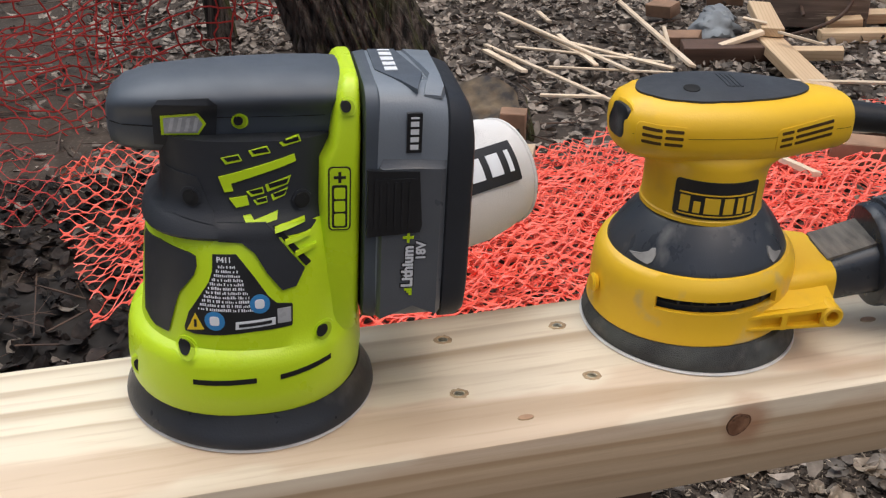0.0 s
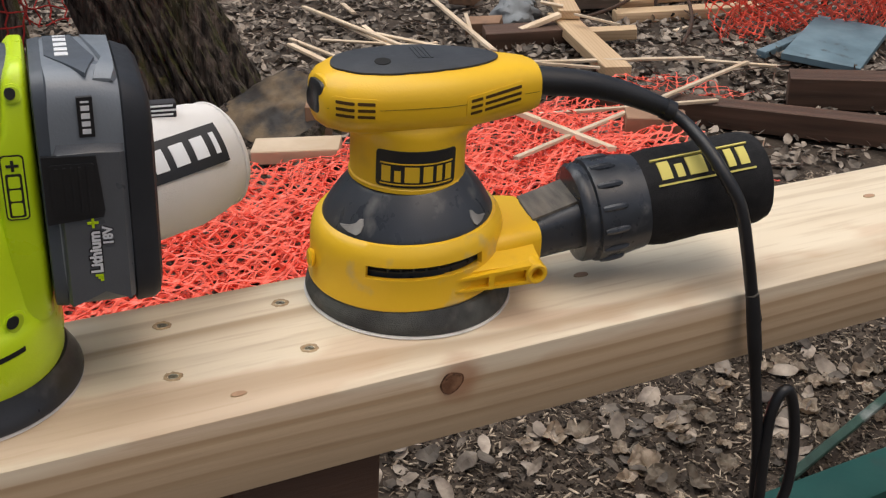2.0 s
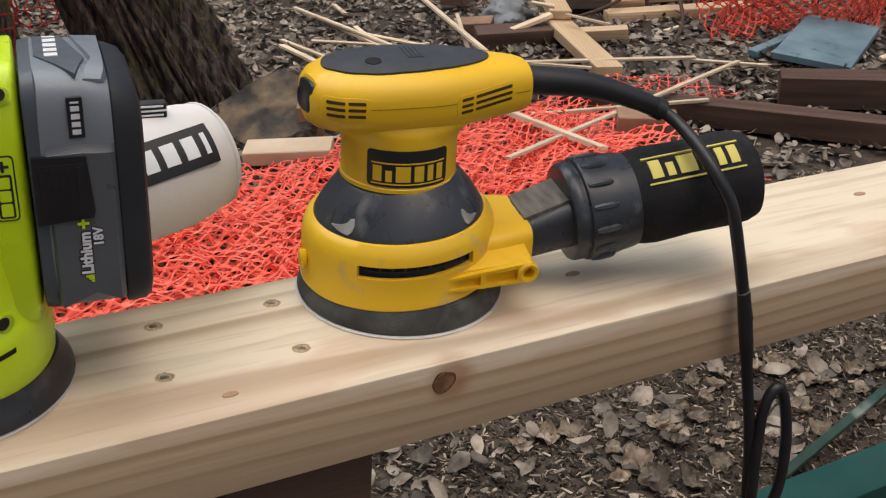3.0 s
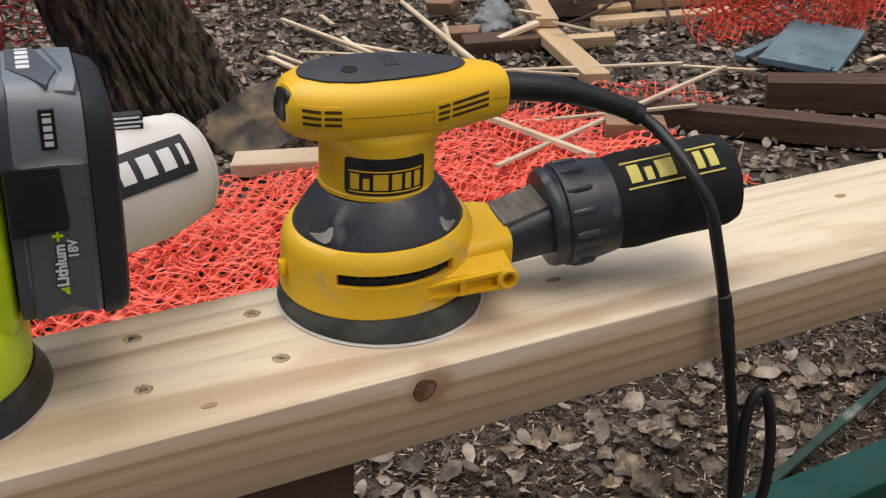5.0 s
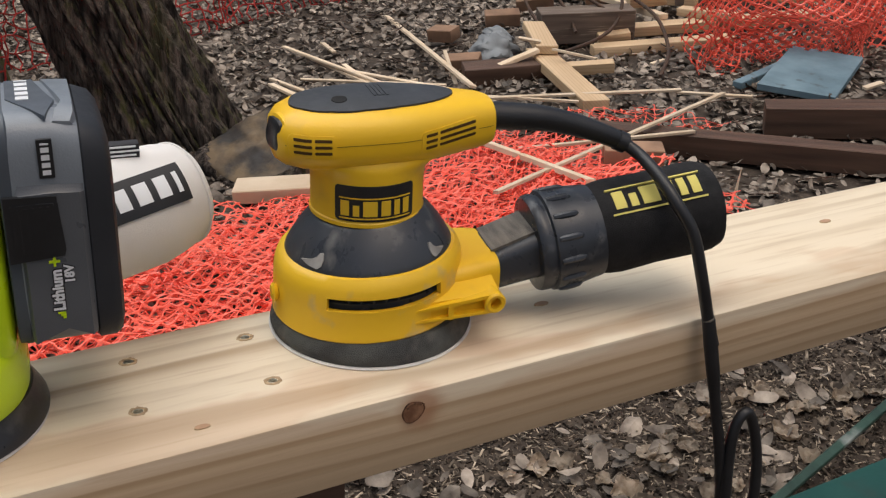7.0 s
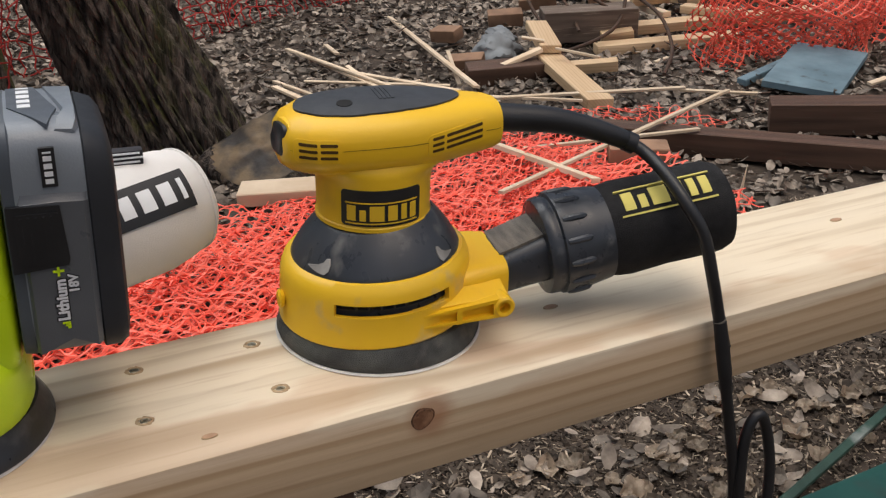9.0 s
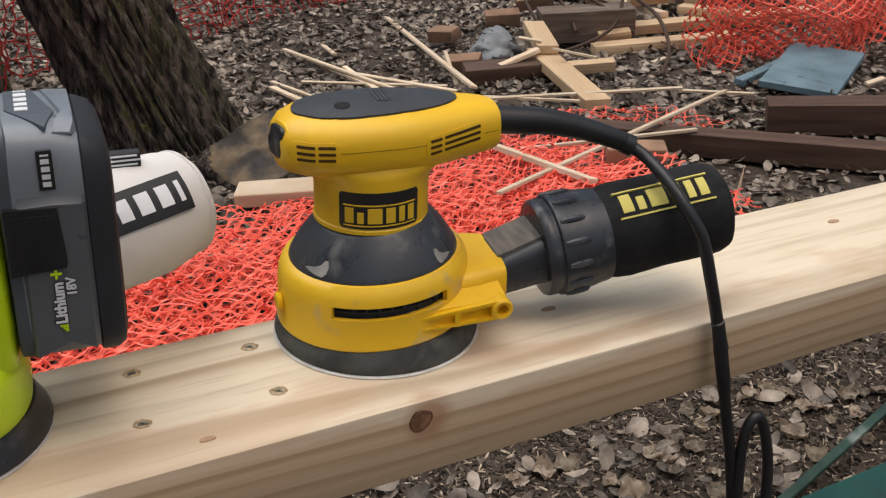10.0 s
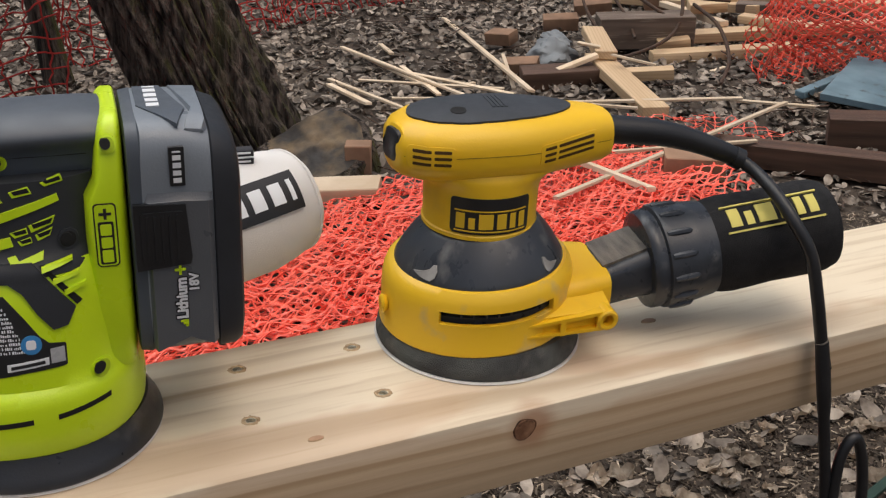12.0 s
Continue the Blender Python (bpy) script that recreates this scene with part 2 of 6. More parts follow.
PADRUBBER = mat("black_pad_rubber", (0.027, 0.029, 0.034), (0.018, 0.0195, 0.023), scale=26, rough=0.34, bump=0.08, bscale=900, dirt=(0.085, 0.085, 0.085), dirt_scale=30, dirt_from=0.64)
PALEPRINT = mat("pale_window_rib", (0.56, 0.57, 0.58), (0.48, 0.49, 0.50), scale=60, rough=0.3)
SILVER = mat("silver_grey_plastic", (0.205, 0.232, 0.262), (0.175, 0.20, 0.228), scale=30, rough=0.34, bump=0.1, bscale=900)
DIMPLE = mat("pale_dimple", (0.40, 0.39, 0.37), (0.22, 0.215, 0.205), scale=70, rough=0.7)
MUD = mat("wet_mud", (0.010, 0.008, 0.006), (0.022, 0.017, 0.013), scale=9, rough=0.85, bump=0.9, bscale=25)
CANVAS = mat("white_canvas", (0.80, 0.785, 0.76), (0.74, 0.72, 0.69), scale=20, rough=0.9, bump=0.5, bscale=1600, dirt=(0.60, 0.57, 0.52), dirt_scale=12, dirt_from=0.60)
WHITE = mat("white_print", (0.80, 0.82, 0.84), rough=0.5)
BLUE = mat("blue_print", (0.05, 0.25, 0.55), rough=0.5)
AMBER = mat("warning_yellow", (0.85, 0.62, 0.02), rough=0.5)
# Silver-grey darkened for the battery's lower half, which gets less light.
SHADED_SILVER = mat("shaded_silver_grey_plastic", (0.105, 0.113, 0.124), (0.088, 0.096, 0.106), scale=30, rough=0.34, bump=0.1, bscale=900)
GLASSY = mat("reflector_plastic", (0.42, 0.43, 0.44), (0.34, 0.35, 0.36), scale=60, rough=0.3)
NET = mat("orange_net_plastic", (0.94, 0.165, 0.100), (0.84, 0.098, 0.058), scale=9, rough=0.36, vary=0.14, island=True)
OLDNET = mat("faded_red_net_plastic", (0.50, 0.040, 0.032), (0.33, 0.028, 0.024), scale=9, rough=0.55, vary=0.15, island=True)
SOIL = mat("woodland_soil", (0.038, 0.028, 0.021), (0.070, 0.053, 0.039), scale=6, rough=0.95, bump=1.0, bscale=90, dirt=(0.12, 0.095, 0.07), dirt_scale=70, dirt_from=0.57)
LEAF = mat("dead_leaves", (0.33, 0.280, 0.226), (0.085, 0.065, 0.050), scale=22, rough=0.7, bump=0.4, bscale=120, vary=0.62, island=True)
NEARLEAF = mat("dry_leaf", (0.46, 0.385, 0.300), (0.25, 0.190, 0.135), scale=30, rough=0.75, bump=0.7, bscale=160, vary=0.45, spread=0.14)
CHIPS = mat("wood_chips", (0.36, 0.295, 0.220), (0.10, 0.073, 0.052), scale=40, rough=0.85, vary=0.8, island=True)
CRUMB = mat("soil_crumbs", (0.060, 0.045, 0.033), (0.030, 0.022, 0.016), scale=40, rough=0.95, vary=0.5, island=True)
BARK = mat("furrowed_bark", (0.140, 0.112, 0.090), (0.013, 0.010, 0.008), scale=4.2, stretch=(10, 10, 1.3), rough=0.95, bump=1.0, bscale=11, spread=0.13, dirt=(0.066, 0.072, 0.022), dirt_scale=0.45, dirt_from=0.56, deep=0.03)


def mossy(m, side, colour):
    """Moss in patches on the weather side of the bark."""
    n, k = m.node_tree.nodes, m.node_tree.links
    b = n["Principled BSDF"]
    geo, dot, tex = n.new("ShaderNodeNewGeometry"), n.new("ShaderNodeVectorMath"), n.new("ShaderNodeTexNoise")
    dot.operation = "DOT_PRODUCT"
    dot.inputs[1].default_value = side
    k.new(geo.outputs["Normal"], dot.inputs[0])
    tex.inputs["Scale"].default_value, tex.inputs["Detail"].default_value = 14.0, 6.0
    k.new(n["Texture Coordinate"].outputs["Object"], tex.inputs["Vector"])
    cover, add = n.new("ShaderNodeMapRange"), n.new("ShaderNodeMath")
    add.operation = "MULTIPLY_ADD"
    k.new(tex.outputs["Fac"], add.inputs[0])
    add.inputs[1].default_value = 0.7
    k.new(dot.outputs["Value"], add.inputs[2])
    cover.inputs[1].default_value, cover.inputs[2].default_value, cover.inputs[4].default_value = 1.12, 1.30, 0.8
    k.new(add.outputs[0], cover.inputs[0])
    x = n.new("ShaderNodeMix")
    x.data_type = "RGBA"
    k.new(cover.outputs[0], x.inputs[0])
    k.new(b.inputs["Base Color"].links[0].from_socket, x.inputs[6])
    x.inputs[7].default_value = (*colour, 1)
    k.new(x.outputs[2], b.inputs["Base Color"])


mossy(BARK, (0.87, -0.48, 0.0), (0.085, 0.088, 0.022))
ENDGRAIN = mat("weathered_end_grain", (0.145, 0.100, 0.052), (0.020, 0.015, 0.011), scale=9, spread=0.10, rough=0.6, bump=0.8, bscale=60, dirt=(0.014, 0.011, 0.009), dirt_scale=6, dirt_from=0.53)
STONE = mat("grey_stone", (0.235, 0.255, 0.265), (0.14, 0.152, 0.16), scale=9, rough=0.7, bump=0.6, bscale=30)
BLUEPAINT = mat("blue_grey_paint", (0.16, 0.245, 0.29), (0.10, 0.16, 0.195), scale=7, rough=0.6, bump=0.2, dirt=(0.05, 0.05, 0.05), dirt_from=0.64)
GREEN = mat("dark_green_paint", (0.010, 0.075, 0.058), (0.008, 0.058, 0.046), scale=9, rough=0.42, bump=0.15, dirt=(0.03, 0.05, 0.04), dirt_from=0.64)
GREYGREEN = mat("worn_green_paint", (0.030, 0.070, 0.052), (0.018, 0.042, 0.032), scale=20, rough=0.5, bump=0.3, dirt=(0.42, 0.44, 0.42), dirt_scale=5, dirt_from=0.60)
RUSTROD = mat("rusty_rod", (0.05, 0.035, 0.028), (0.09, 0.05, 0.03), scale=30, rough=0.8)
PRINTCLOTH = mat("printed_label_cloth", (0.03, 0.03, 0.035), (0.02, 0.02, 0.02), rough=0.8)
REDPRINT = mat("red_print", (0.55, 0.06, 0.05), rough=0.6)

# ---- mesh helpers ----


def finish(bm, name, material, parent=None, label="", angle=38, m=None):
    bmesh.ops.recalc_face_normals(bm, faces=bm.faces)
    for f in bm.faces:
        f.smooth = True
    for e in bm.edges:
        e.smooth = len(e.link_faces) == 2 and e.calc_face_angle(0) < radians(angle)
    me = bpy.data.meshes.new(name)
    bm.to_mesh(me)
    bm.free()
    me.materials.append(material)
    ob = new(name, me)
    if parent:
        ob.parent = parent
    if m is not None:
        ob.matrix_basis = m
    if label:
        ob["label"] = label
    return ob


def part(name, bm, material, parent, label="", angle=38):
    return finish(bm, name, material, parent, label, angle)


def holder(name, m, label, category, group=""):
    ob = new(name)
    ob.empty_display_size = 0.02
    ob.matrix_basis = m
    return tagged(ob, label, category, group)


def revolve(profile, n=72, gap=None):
    """Turn (radius, z) rows about z. gap(angle in degrees, row) leaves a face out."""
    bm = bmesh.new()
    rings = []
    for r, z in profile:
        if r < 1e-6:
            rings.append([bm.verts.new((0, 0, z))])
        else:
            rings.append([bm.verts.new((r * math.cos(2 * math.pi * i / n), r * math.sin(2 * math.pi * i / n), z)) for i in range(n)])
    for k, (a, b) in enumerate(zip(rings, rings[1:])):
        for i in range(n):
            j = (i + 1) % n
            if gap and gap(((i + 0.5) * 360 / n + 180) % 360 - 180, k):
                continue
            face = [a[i % len(a)], a[j % len(a)], b[j % len(b)], b[i % len(b)]]
            face = [v for q, v in enumerate(face) if v not in face[:q]]
            if len(face) > 2:
                bm.faces.new(face)
    return bm


def loft(sections, close=True):
    """Skin equal rows of points, with capped ends."""
    bm = bmesh.new()
    rows = [[bm.verts.new(p) for p in s] for s in sections]
    for a, b in zip(rows, rows[1:]):
        n = len(a)
        for i in range(n):
            bm.faces.new((a[i], a[(i + 1) % n], b[(i + 1) % n], b[i]))
    if close:
        bm.faces.new(rows[0][::-1])
        bm.faces.new(rows[-1])
    return bm


def oval(a, b, n=2.4, count=40):
    """A superellipse as (p, q) pairs."""
    out = []
    for i in range(count):
        c, s = math.cos(2 * math.pi * i / count), math.sin(2 * math.pi * i / count)
        out.append((a * math.copysign(abs(c) ** (2 / n), c), b * math.copysign(abs(s) ** (2 / n), s)))
    return out


def block(a, b, bevel=0.002, segments=2):
    bm = bmesh.new()
    bmesh.ops.create_cube(bm, size=1)
    size, mid = [q - p for p, q in zip(a, b)], [(p + q) / 2 for p, q in zip(a, b)]
    for v in bm.verts:
        v.co = Vector([m + s * c for m, s, c in zip(mid, size, v.co)])
    if bevel:
        bmesh.ops.bevel(bm, geom=list(bm.edges), offset=bevel, segments=segments, profile=0.5, affect="EDGES")
    return bm


def tube(points, radius, n=12, smooth=4):
    """A round rod along a smooth line through the points; radius: a number or one for each point."""
    pts = [Vector(p) for p in points]
    rad = radius if isinstance(radius, (list, tuple)) else [radius] * len(pts)
    line, rr = [], []
    for i in range(len(pts) - 1):
        p0, p1, p2, p3 = pts[max(i - 1, 0)], pts[i], pts[i + 1], pts[min(i + 2, len(pts) - 1)]
        for s in range(smooth):
            t = s / smooth
            line.append(0.5 * (2 * p1 + (p2 - p0) * t + (2 * p0 - 5 * p1 + 4 * p2 - p3) * t * t + (3 * p1 - p0 - 3 * p2 + p3) * t ** 3))
            rr.append(rad[i] + (rad[i + 1] - rad[i]) * t)
    line.append(pts[-1])
    rr.append(rad[-1])
    side = None
    sections = []
    for i, p in enumerate(line):
        d = (line[min(i + 1, len(line) - 1)] - line[max(i - 1, 0)]).normalized()
        if side is None:
            side = d.orthogonal().normalized()
        side = (side - d * side.dot(d)).normalized()
        up = d.cross(side)
        sections.append([p + rr[i] * (math.cos(2 * math.pi * q / n) * side + math.sin(2 * math.pi * q / n) * up) for q in range(n)])
    return loft(sections)


def skin(poly, place, thick=0.0008, step=0.004):
    """A flat outline laid on a curved surface: place(p, q, lift) gives the point over (p, q)."""
    bm = bmesh.new()
    bm.faces.new([bm.verts.new((p, q, 0)) for p, q in poly])
    for axis in (0, 1):
        lo, hi = min(p[axis] for p in poly), max(p[axis] for p in poly)
        for i in range(1, int((hi - lo) / step) + 1):
            co, no = [0, 0, 0], [0, 0, 0]
            co[axis], no[axis] = lo + i * step, 1
            if co[axis] < hi - 1e-5:
                bmesh.ops.bisect_plane(bm, geom=bm.verts[:] + bm.edges[:] + bm.faces[:], plane_co=co, plane_no=no)
    ext = bmesh.ops.extrude_face_region(bm, geom=bm.faces[:])
    top = {v for v in ext["geom"] if isinstance(v, bmesh.types.BMVert)}
    for v in bm.verts:
        v.co = Vector(place(v.co.x, v.co.y, thick if v in top else -0.0015))
    return bm


def rounded(p0, q0, p1, q1, r, n=4):
    out = []
    for cx, cy, a0 in ((p1 - r, q1 - r, 0), (p0 + r, q1 - r, 90), (p0 + r, q0 + r, 180), (p1 - r, q0 + r, 270)):
        out += [(cx + r * math.cos(radians(a0 + 90 * i / n)), cy + r * math.sin(radians(a0 + 90 * i / n))) for i in range(n + 1)]
    return out


def bars(p0, q0, p1, q1, widths, gap=0.16):
    """Upright blocks of the given relative widths in a row: plain shapes that stand for letters."""
    total, x, out = sum(widths) + gap * (len(widths) - 1), p0, []
    unit = (p1 - p0) / total
    for w in widths:
        out.append([(x, q0), (x + w * unit, q0), (x + w * unit, q1), (x, q1)])
        x += (w + gap) * unit
    return out


def maker_marks(p0, q0, p1, q1):
    """Six plain blocks, the second one low, as a maker's name is spaced."""
    out = bars(p0, q0, p1, q1, (0.8, 0.55, 1.25, 0.85, 0.55, 0.65), 0.34)
    low = q0 + 0.72 * (q1 - q0)
    out[1] = [(a, min(b, low)) for a, b in out[1]]
    return out


def joined(pieces):
    """One bmesh from several."""
    out = bmesh.new()
    for bm in pieces:
        me = bpy.data.meshes.new("piece")
        bm.to_mesh(me)
        bm.free()
        out.from_mesh(me)
        bpy.data.meshes.remove(me)
    return out


def lettering(text, size, place, thick=0.0006, turned=0.0, bold=0.022):
    """Text in the built-in font, centred on (0, 0) of place()."""
    cu = bpy.data.curves.new("lettering", "FONT")
    cu.body, cu.size, cu.align_x, cu.align_y, cu.resolution_u = text, size, "CENTER", "CENTER", 3
    cu.offset = size * bold
    ob = bpy.data.objects.new("lettering", cu)
    scene.collection.objects.link(ob)
    me = bpy.data.meshes.new_from_object(ob.evaluated_get(bpy.context.evaluated_depsgraph_get()))
    bpy.data.objects.remove(ob)
    bpy.data.curves.remove(cu)
    bm = bmesh.new()
    bm.from_mesh(me)
    bpy.data.meshes.remove(me)
    c, s = math.cos(radians(turned)), math.sin(radians(turned))
    for v in bm.verts:
        v.co = Vector(place(c * v.co.x - s * v.co.y, s * v.co.x + c * v.co.y, thick))
    return bm


def ground_z(x, y):
    hollow = 0.16 * math.exp(-((x + 0.45) / 0.42) ** 2 - ((y - 1.85) / 0.42) ** 2)
    return -hollow - 0.006 + 0.0435 * (x - 1.5) - 0.063 * (y - 1) + 0.03 * noise.noise(Vector((x * 0.9, y * 0.9, 0))) + 0.012 * noise.noise(Vector((x * 4, y * 4, 3)))

# ---- ground ----


def make_ground():
    """One sheet: fine near the beam, coarse out to the horizon."""
    xs = [-400, -120, -40, -14, -6] + [-3 + 0.11 * i for i in range(91)] + [9, 14, 40, 120, 400]
    ys = [-400, -120, -40, -12, -5, -2] + [-1 + 0.11 * i for i in range(100)] + [12, 16, 40, 120, 400]
    bm = bmesh.new()
    rows = []
    for y in ys:
        row = []
        for x in xs:
            cx, cy = max(-6, min(9, x)), max(-4, min(11, y))
            row.append(bm.verts.new((x, y, ground_z(cx, cy))))
        rows.append(row)
    for a, b in zip(rows, rows[1:]):
        for i in range(len(xs) - 1):
            bm.faces.new((a[i], a[i + 1], b[i + 1], b[i]))
    return tagged(finish(bm, "ground", SOIL), "dark brown woodland soil under leaf litter and wood chips", "ground", kind="structure")


make_ground()


def make_mud():
    bm = bmesh.new()
    rings = []
    for k in range(9):
        row = []
        for i in range(48):
            a = 2 * math.pi * i / 48
            r = (k + 0.01) / 8 * (1 + 0.25 * noise.noise(Vector((math.cos(a) * 2, math.sin(a) * 2, 1))))
            x, y = -0.42 + 0.55 * r * math.cos(a), 1.95 + 0.52 * r * math.sin(a)
            row.append(bm.verts.new((x, y, ground_z(x, y) + 0.012 - 0.02 * (k == 8))))
        rings.append(row)
    for a, b in zip(rings, rings[1:]):
        for i in range(48):
            bm.faces.new((a[i], a[(i + 1) % 48], b[(i + 1) % 48], b[i]))
    return tagged(finish(bm, "mud", MUD, angle=80), "wet black mud in a hollow behind the beam", "mud", kind="structure")


make_mud()
rnd = random.Random(4)


def leaf_rows(length, width, curl, r, lobes=0.0):
    """Verts and faces of one curled leaf, point first, with its mid-rib raised or sunk."""
    n, verts, faces = 5, [], []
    for i in range(n + 1):
        t = i / n
        w = width * 0.5 * (math.sin(math.pi * (0.08 + 0.86 * t)) ** 0.8) * (1 + lobes * (-1) ** i)
        x = length * (t - 0.5)
        lift = curl * length * ((2 * t - 1) ** 2) * 0.6
        for side in (-1, 0, 1):
            verts.append((x + r.uniform(-0.04, 0.04) * length, side * w * r.uniform(0.85, 1.15), lift + abs(side) * curl * width * r.uniform(0.1, 0.7)))
    for i in range(n):
        for s in range(2):
            a = 3 * i + s
            faces.append((a, a + 1, a + 4, a + 3))
    return verts, faces


def litter(name, count, area, sizes, lift, material, label, category, keep=None, seed=1, ratio=(0.45, 0.8), tilt=28, chip=False, thin=(0.12, 0.35)):
    """Loose leaves or chips scattered over the ground, as one sheet of stuff."""
    r = random.Random(seed)
    verts, faces = [], []
    done = 0
    while done < count:
        x, y = r.uniform(area[0], area[1]), r.uniform(area[2], area[3])
        if keep and r.random() > keep(x, y):
            continue
        done += 1
        size = sizes[0] + (sizes[1] - sizes[0]) * r.random() ** 1.8
        if chip:
            w, h = size * r.uniform(*thin), size * r.uniform(*thin) * 0.5
            v = [(p * size / 2 * r.uniform(0.7, 1), q * w / 2, s * h / 2) for p in (-1, 1) for q in (-1, 1) for s in (-1, 1)]
            f = [(0, 1, 3, 2), (4, 6, 7, 5), (0, 4, 5, 1), (2, 3, 7, 6), (0, 2, 6, 4), (1, 5, 7, 3)]
        else:
            v, f = leaf_rows(size, size * r.uniform(*ratio), r.uniform(-0.35, 0.45), r)
        m = pose(x, y, ground_z(x, y) + r.uniform(*lift), r.gauss(0, tilt), r.gauss(0, tilt), r.uniform(0, 360))
        at = len(verts)
        verts += [m @ Vector(p) for p in v]
        faces += [tuple(at + i for i in q) for q in f]
    me = bpy.data.meshes.new(name)
    me.from_pydata(verts, [], faces)
    me.materials.append(material)
    return tagged(new(name, me), label, category, kind="stuff")


def far_field(x, y):
    """How much of the litter lies at a place: thin where the earth near the beam is bare."""
    if x < 0.25 and y < 2.6:
        return 0.08
    if x < 0.0 and y > 3.0:
        return 0.10 + 0.5 * max(0.0, x + 0.25)
    if x < 0.45 and y < 4.2:
        return 0.50
    if x < 0.3 and y < 6:
        return 0.7
    if y < 1.9:
        return 0.16 + 0.5 * max(0, noise.noise(Vector((x * 2.5, y * 2.5, 7))))
    return 0.75 + 0.5 * noise.noise(Vector((x * 1.5, y * 1.5, 2)))


litter("leaf_litter", 29000, (-1.4, 5.8, 0.35, 7.8), (0.028, 0.070), (0.003, 0.028), LEAF, "brown and grey dead leaves covering the woodland floor", "leaf litter", far_field, seed=3, tilt=20, ratio=(0.35, 0.75))
litter("wood_chip_litter", 24000, (0.6, 2.6, 0.5, 1.9), (0.003, 0.026), (0.001, 0.008), CHIPS, "small pale wood chips and twig bits on bare soil", "wood chips", None, seed=5, chip=True, tilt=16, thin=(0.06, 0.24))
litter("soil_crumbs", 14000, (0.7, 2.3, 0.55, 1.75), (0.004, 0.016), (0.0, 0.005), CRUMB, "dark crumbs of loose soil and bark", "soil", None, seed=9, chip=True, tilt=40, thin=(0.4, 0.9))
litter("hollow_twigs", 320, (-1.2, 0.3, 1.5, 4.6), (0.05, 0.35), (0.012, 0.05), RUSTROD, "thin dark twigs tangled over wet mud", "twigs", None, seed=16, chip=True, tilt=12, thin=(0.010, 0.022))
litter("wet_leaf_litter", 2600, (-1.3, 0.25, 1.25, 3.1), (0.03, 0.075), (0.012, 0.04), WETLEAF, "blackened wet leaves matted over mud", "leaf litter", None, seed=27, tilt=24)
litter("twig_litter", 1150, (-1.0, 5.0, 1.3, 6.0), (0.08, 0.30), (0.01, 0.035), RUSTROD, "thin dark twigs among the leaves", "twigs", None, seed=6, chip=True, tilt=9, thin=(0.012, 0.03))


def dry_leaf(x, y, size, turn, seed):
    """A broad, lobed, crumpled dead leaf with its stalk."""
    r = random.Random(seed)
    n, w = 14, 10
    size *= 1.08
    wide, curl, phase = size * r.uniform(0.62, 0.9), r.uniform(0.05, 0.22), r.uniform(0, 6)
    bm = bmesh.new()
    grid = []
    for i in range(n + 1):
        t = i / n
        half = wide * 0.5 * (0.03 + math.sin(math.pi * t ** 0.85) ** 0.75) * (1 + 0.13 * math.sin(t * 15 + phase))
        row = []
        for k in range(w + 1):
            q = 2 * k / w - 1
            p = Vector((size * (t - 0.5), q * half, seed * 0.37))
            g = p / size
            z = size * (0.21 * noise.noise(g * 3.1) + 0.12 * noise.noise(g * 7.3) + curl * (q * q * 0.7 + (2 * t - 1) ** 2 * 0.4)) - size * 0.03 * math.exp(-(q * 5) ** 2)
            row.append(bm.verts.new((p.x + 0.05 * size * noise.noise(g * 5 + Vector((3, 0, 0))), p.y + 0.06 * size * noise.noise(g * 6), z)))
        grid.append(row)
    for a, b in zip(grid, grid[1:]):
        for k in range(w):
            bm.faces.new((a[k], b[k], b[k + 1], a[k + 1]))
    bmesh.ops.solidify(bm, geom=bm.faces[:], thickness=0.0006)
    ob = finish(bm, "dry_leaf", NEARLEAF, m=pose(x, y, ground_z(x, y) + 0.010 + 0.006 * r.random(), r.gauss(0, 10), r.gauss(0, 10), turn))
    return tagged(ob, "crumpled pale brown dry leaf lying on soil", "leaf", "dry leaves on the soil")


# ---- the timber beam ----
TOP, WIDE, DEEP = 1.0, 0.1254, 0.050
BEAM_X0, BEAM_X1 = -1.1, 2.3


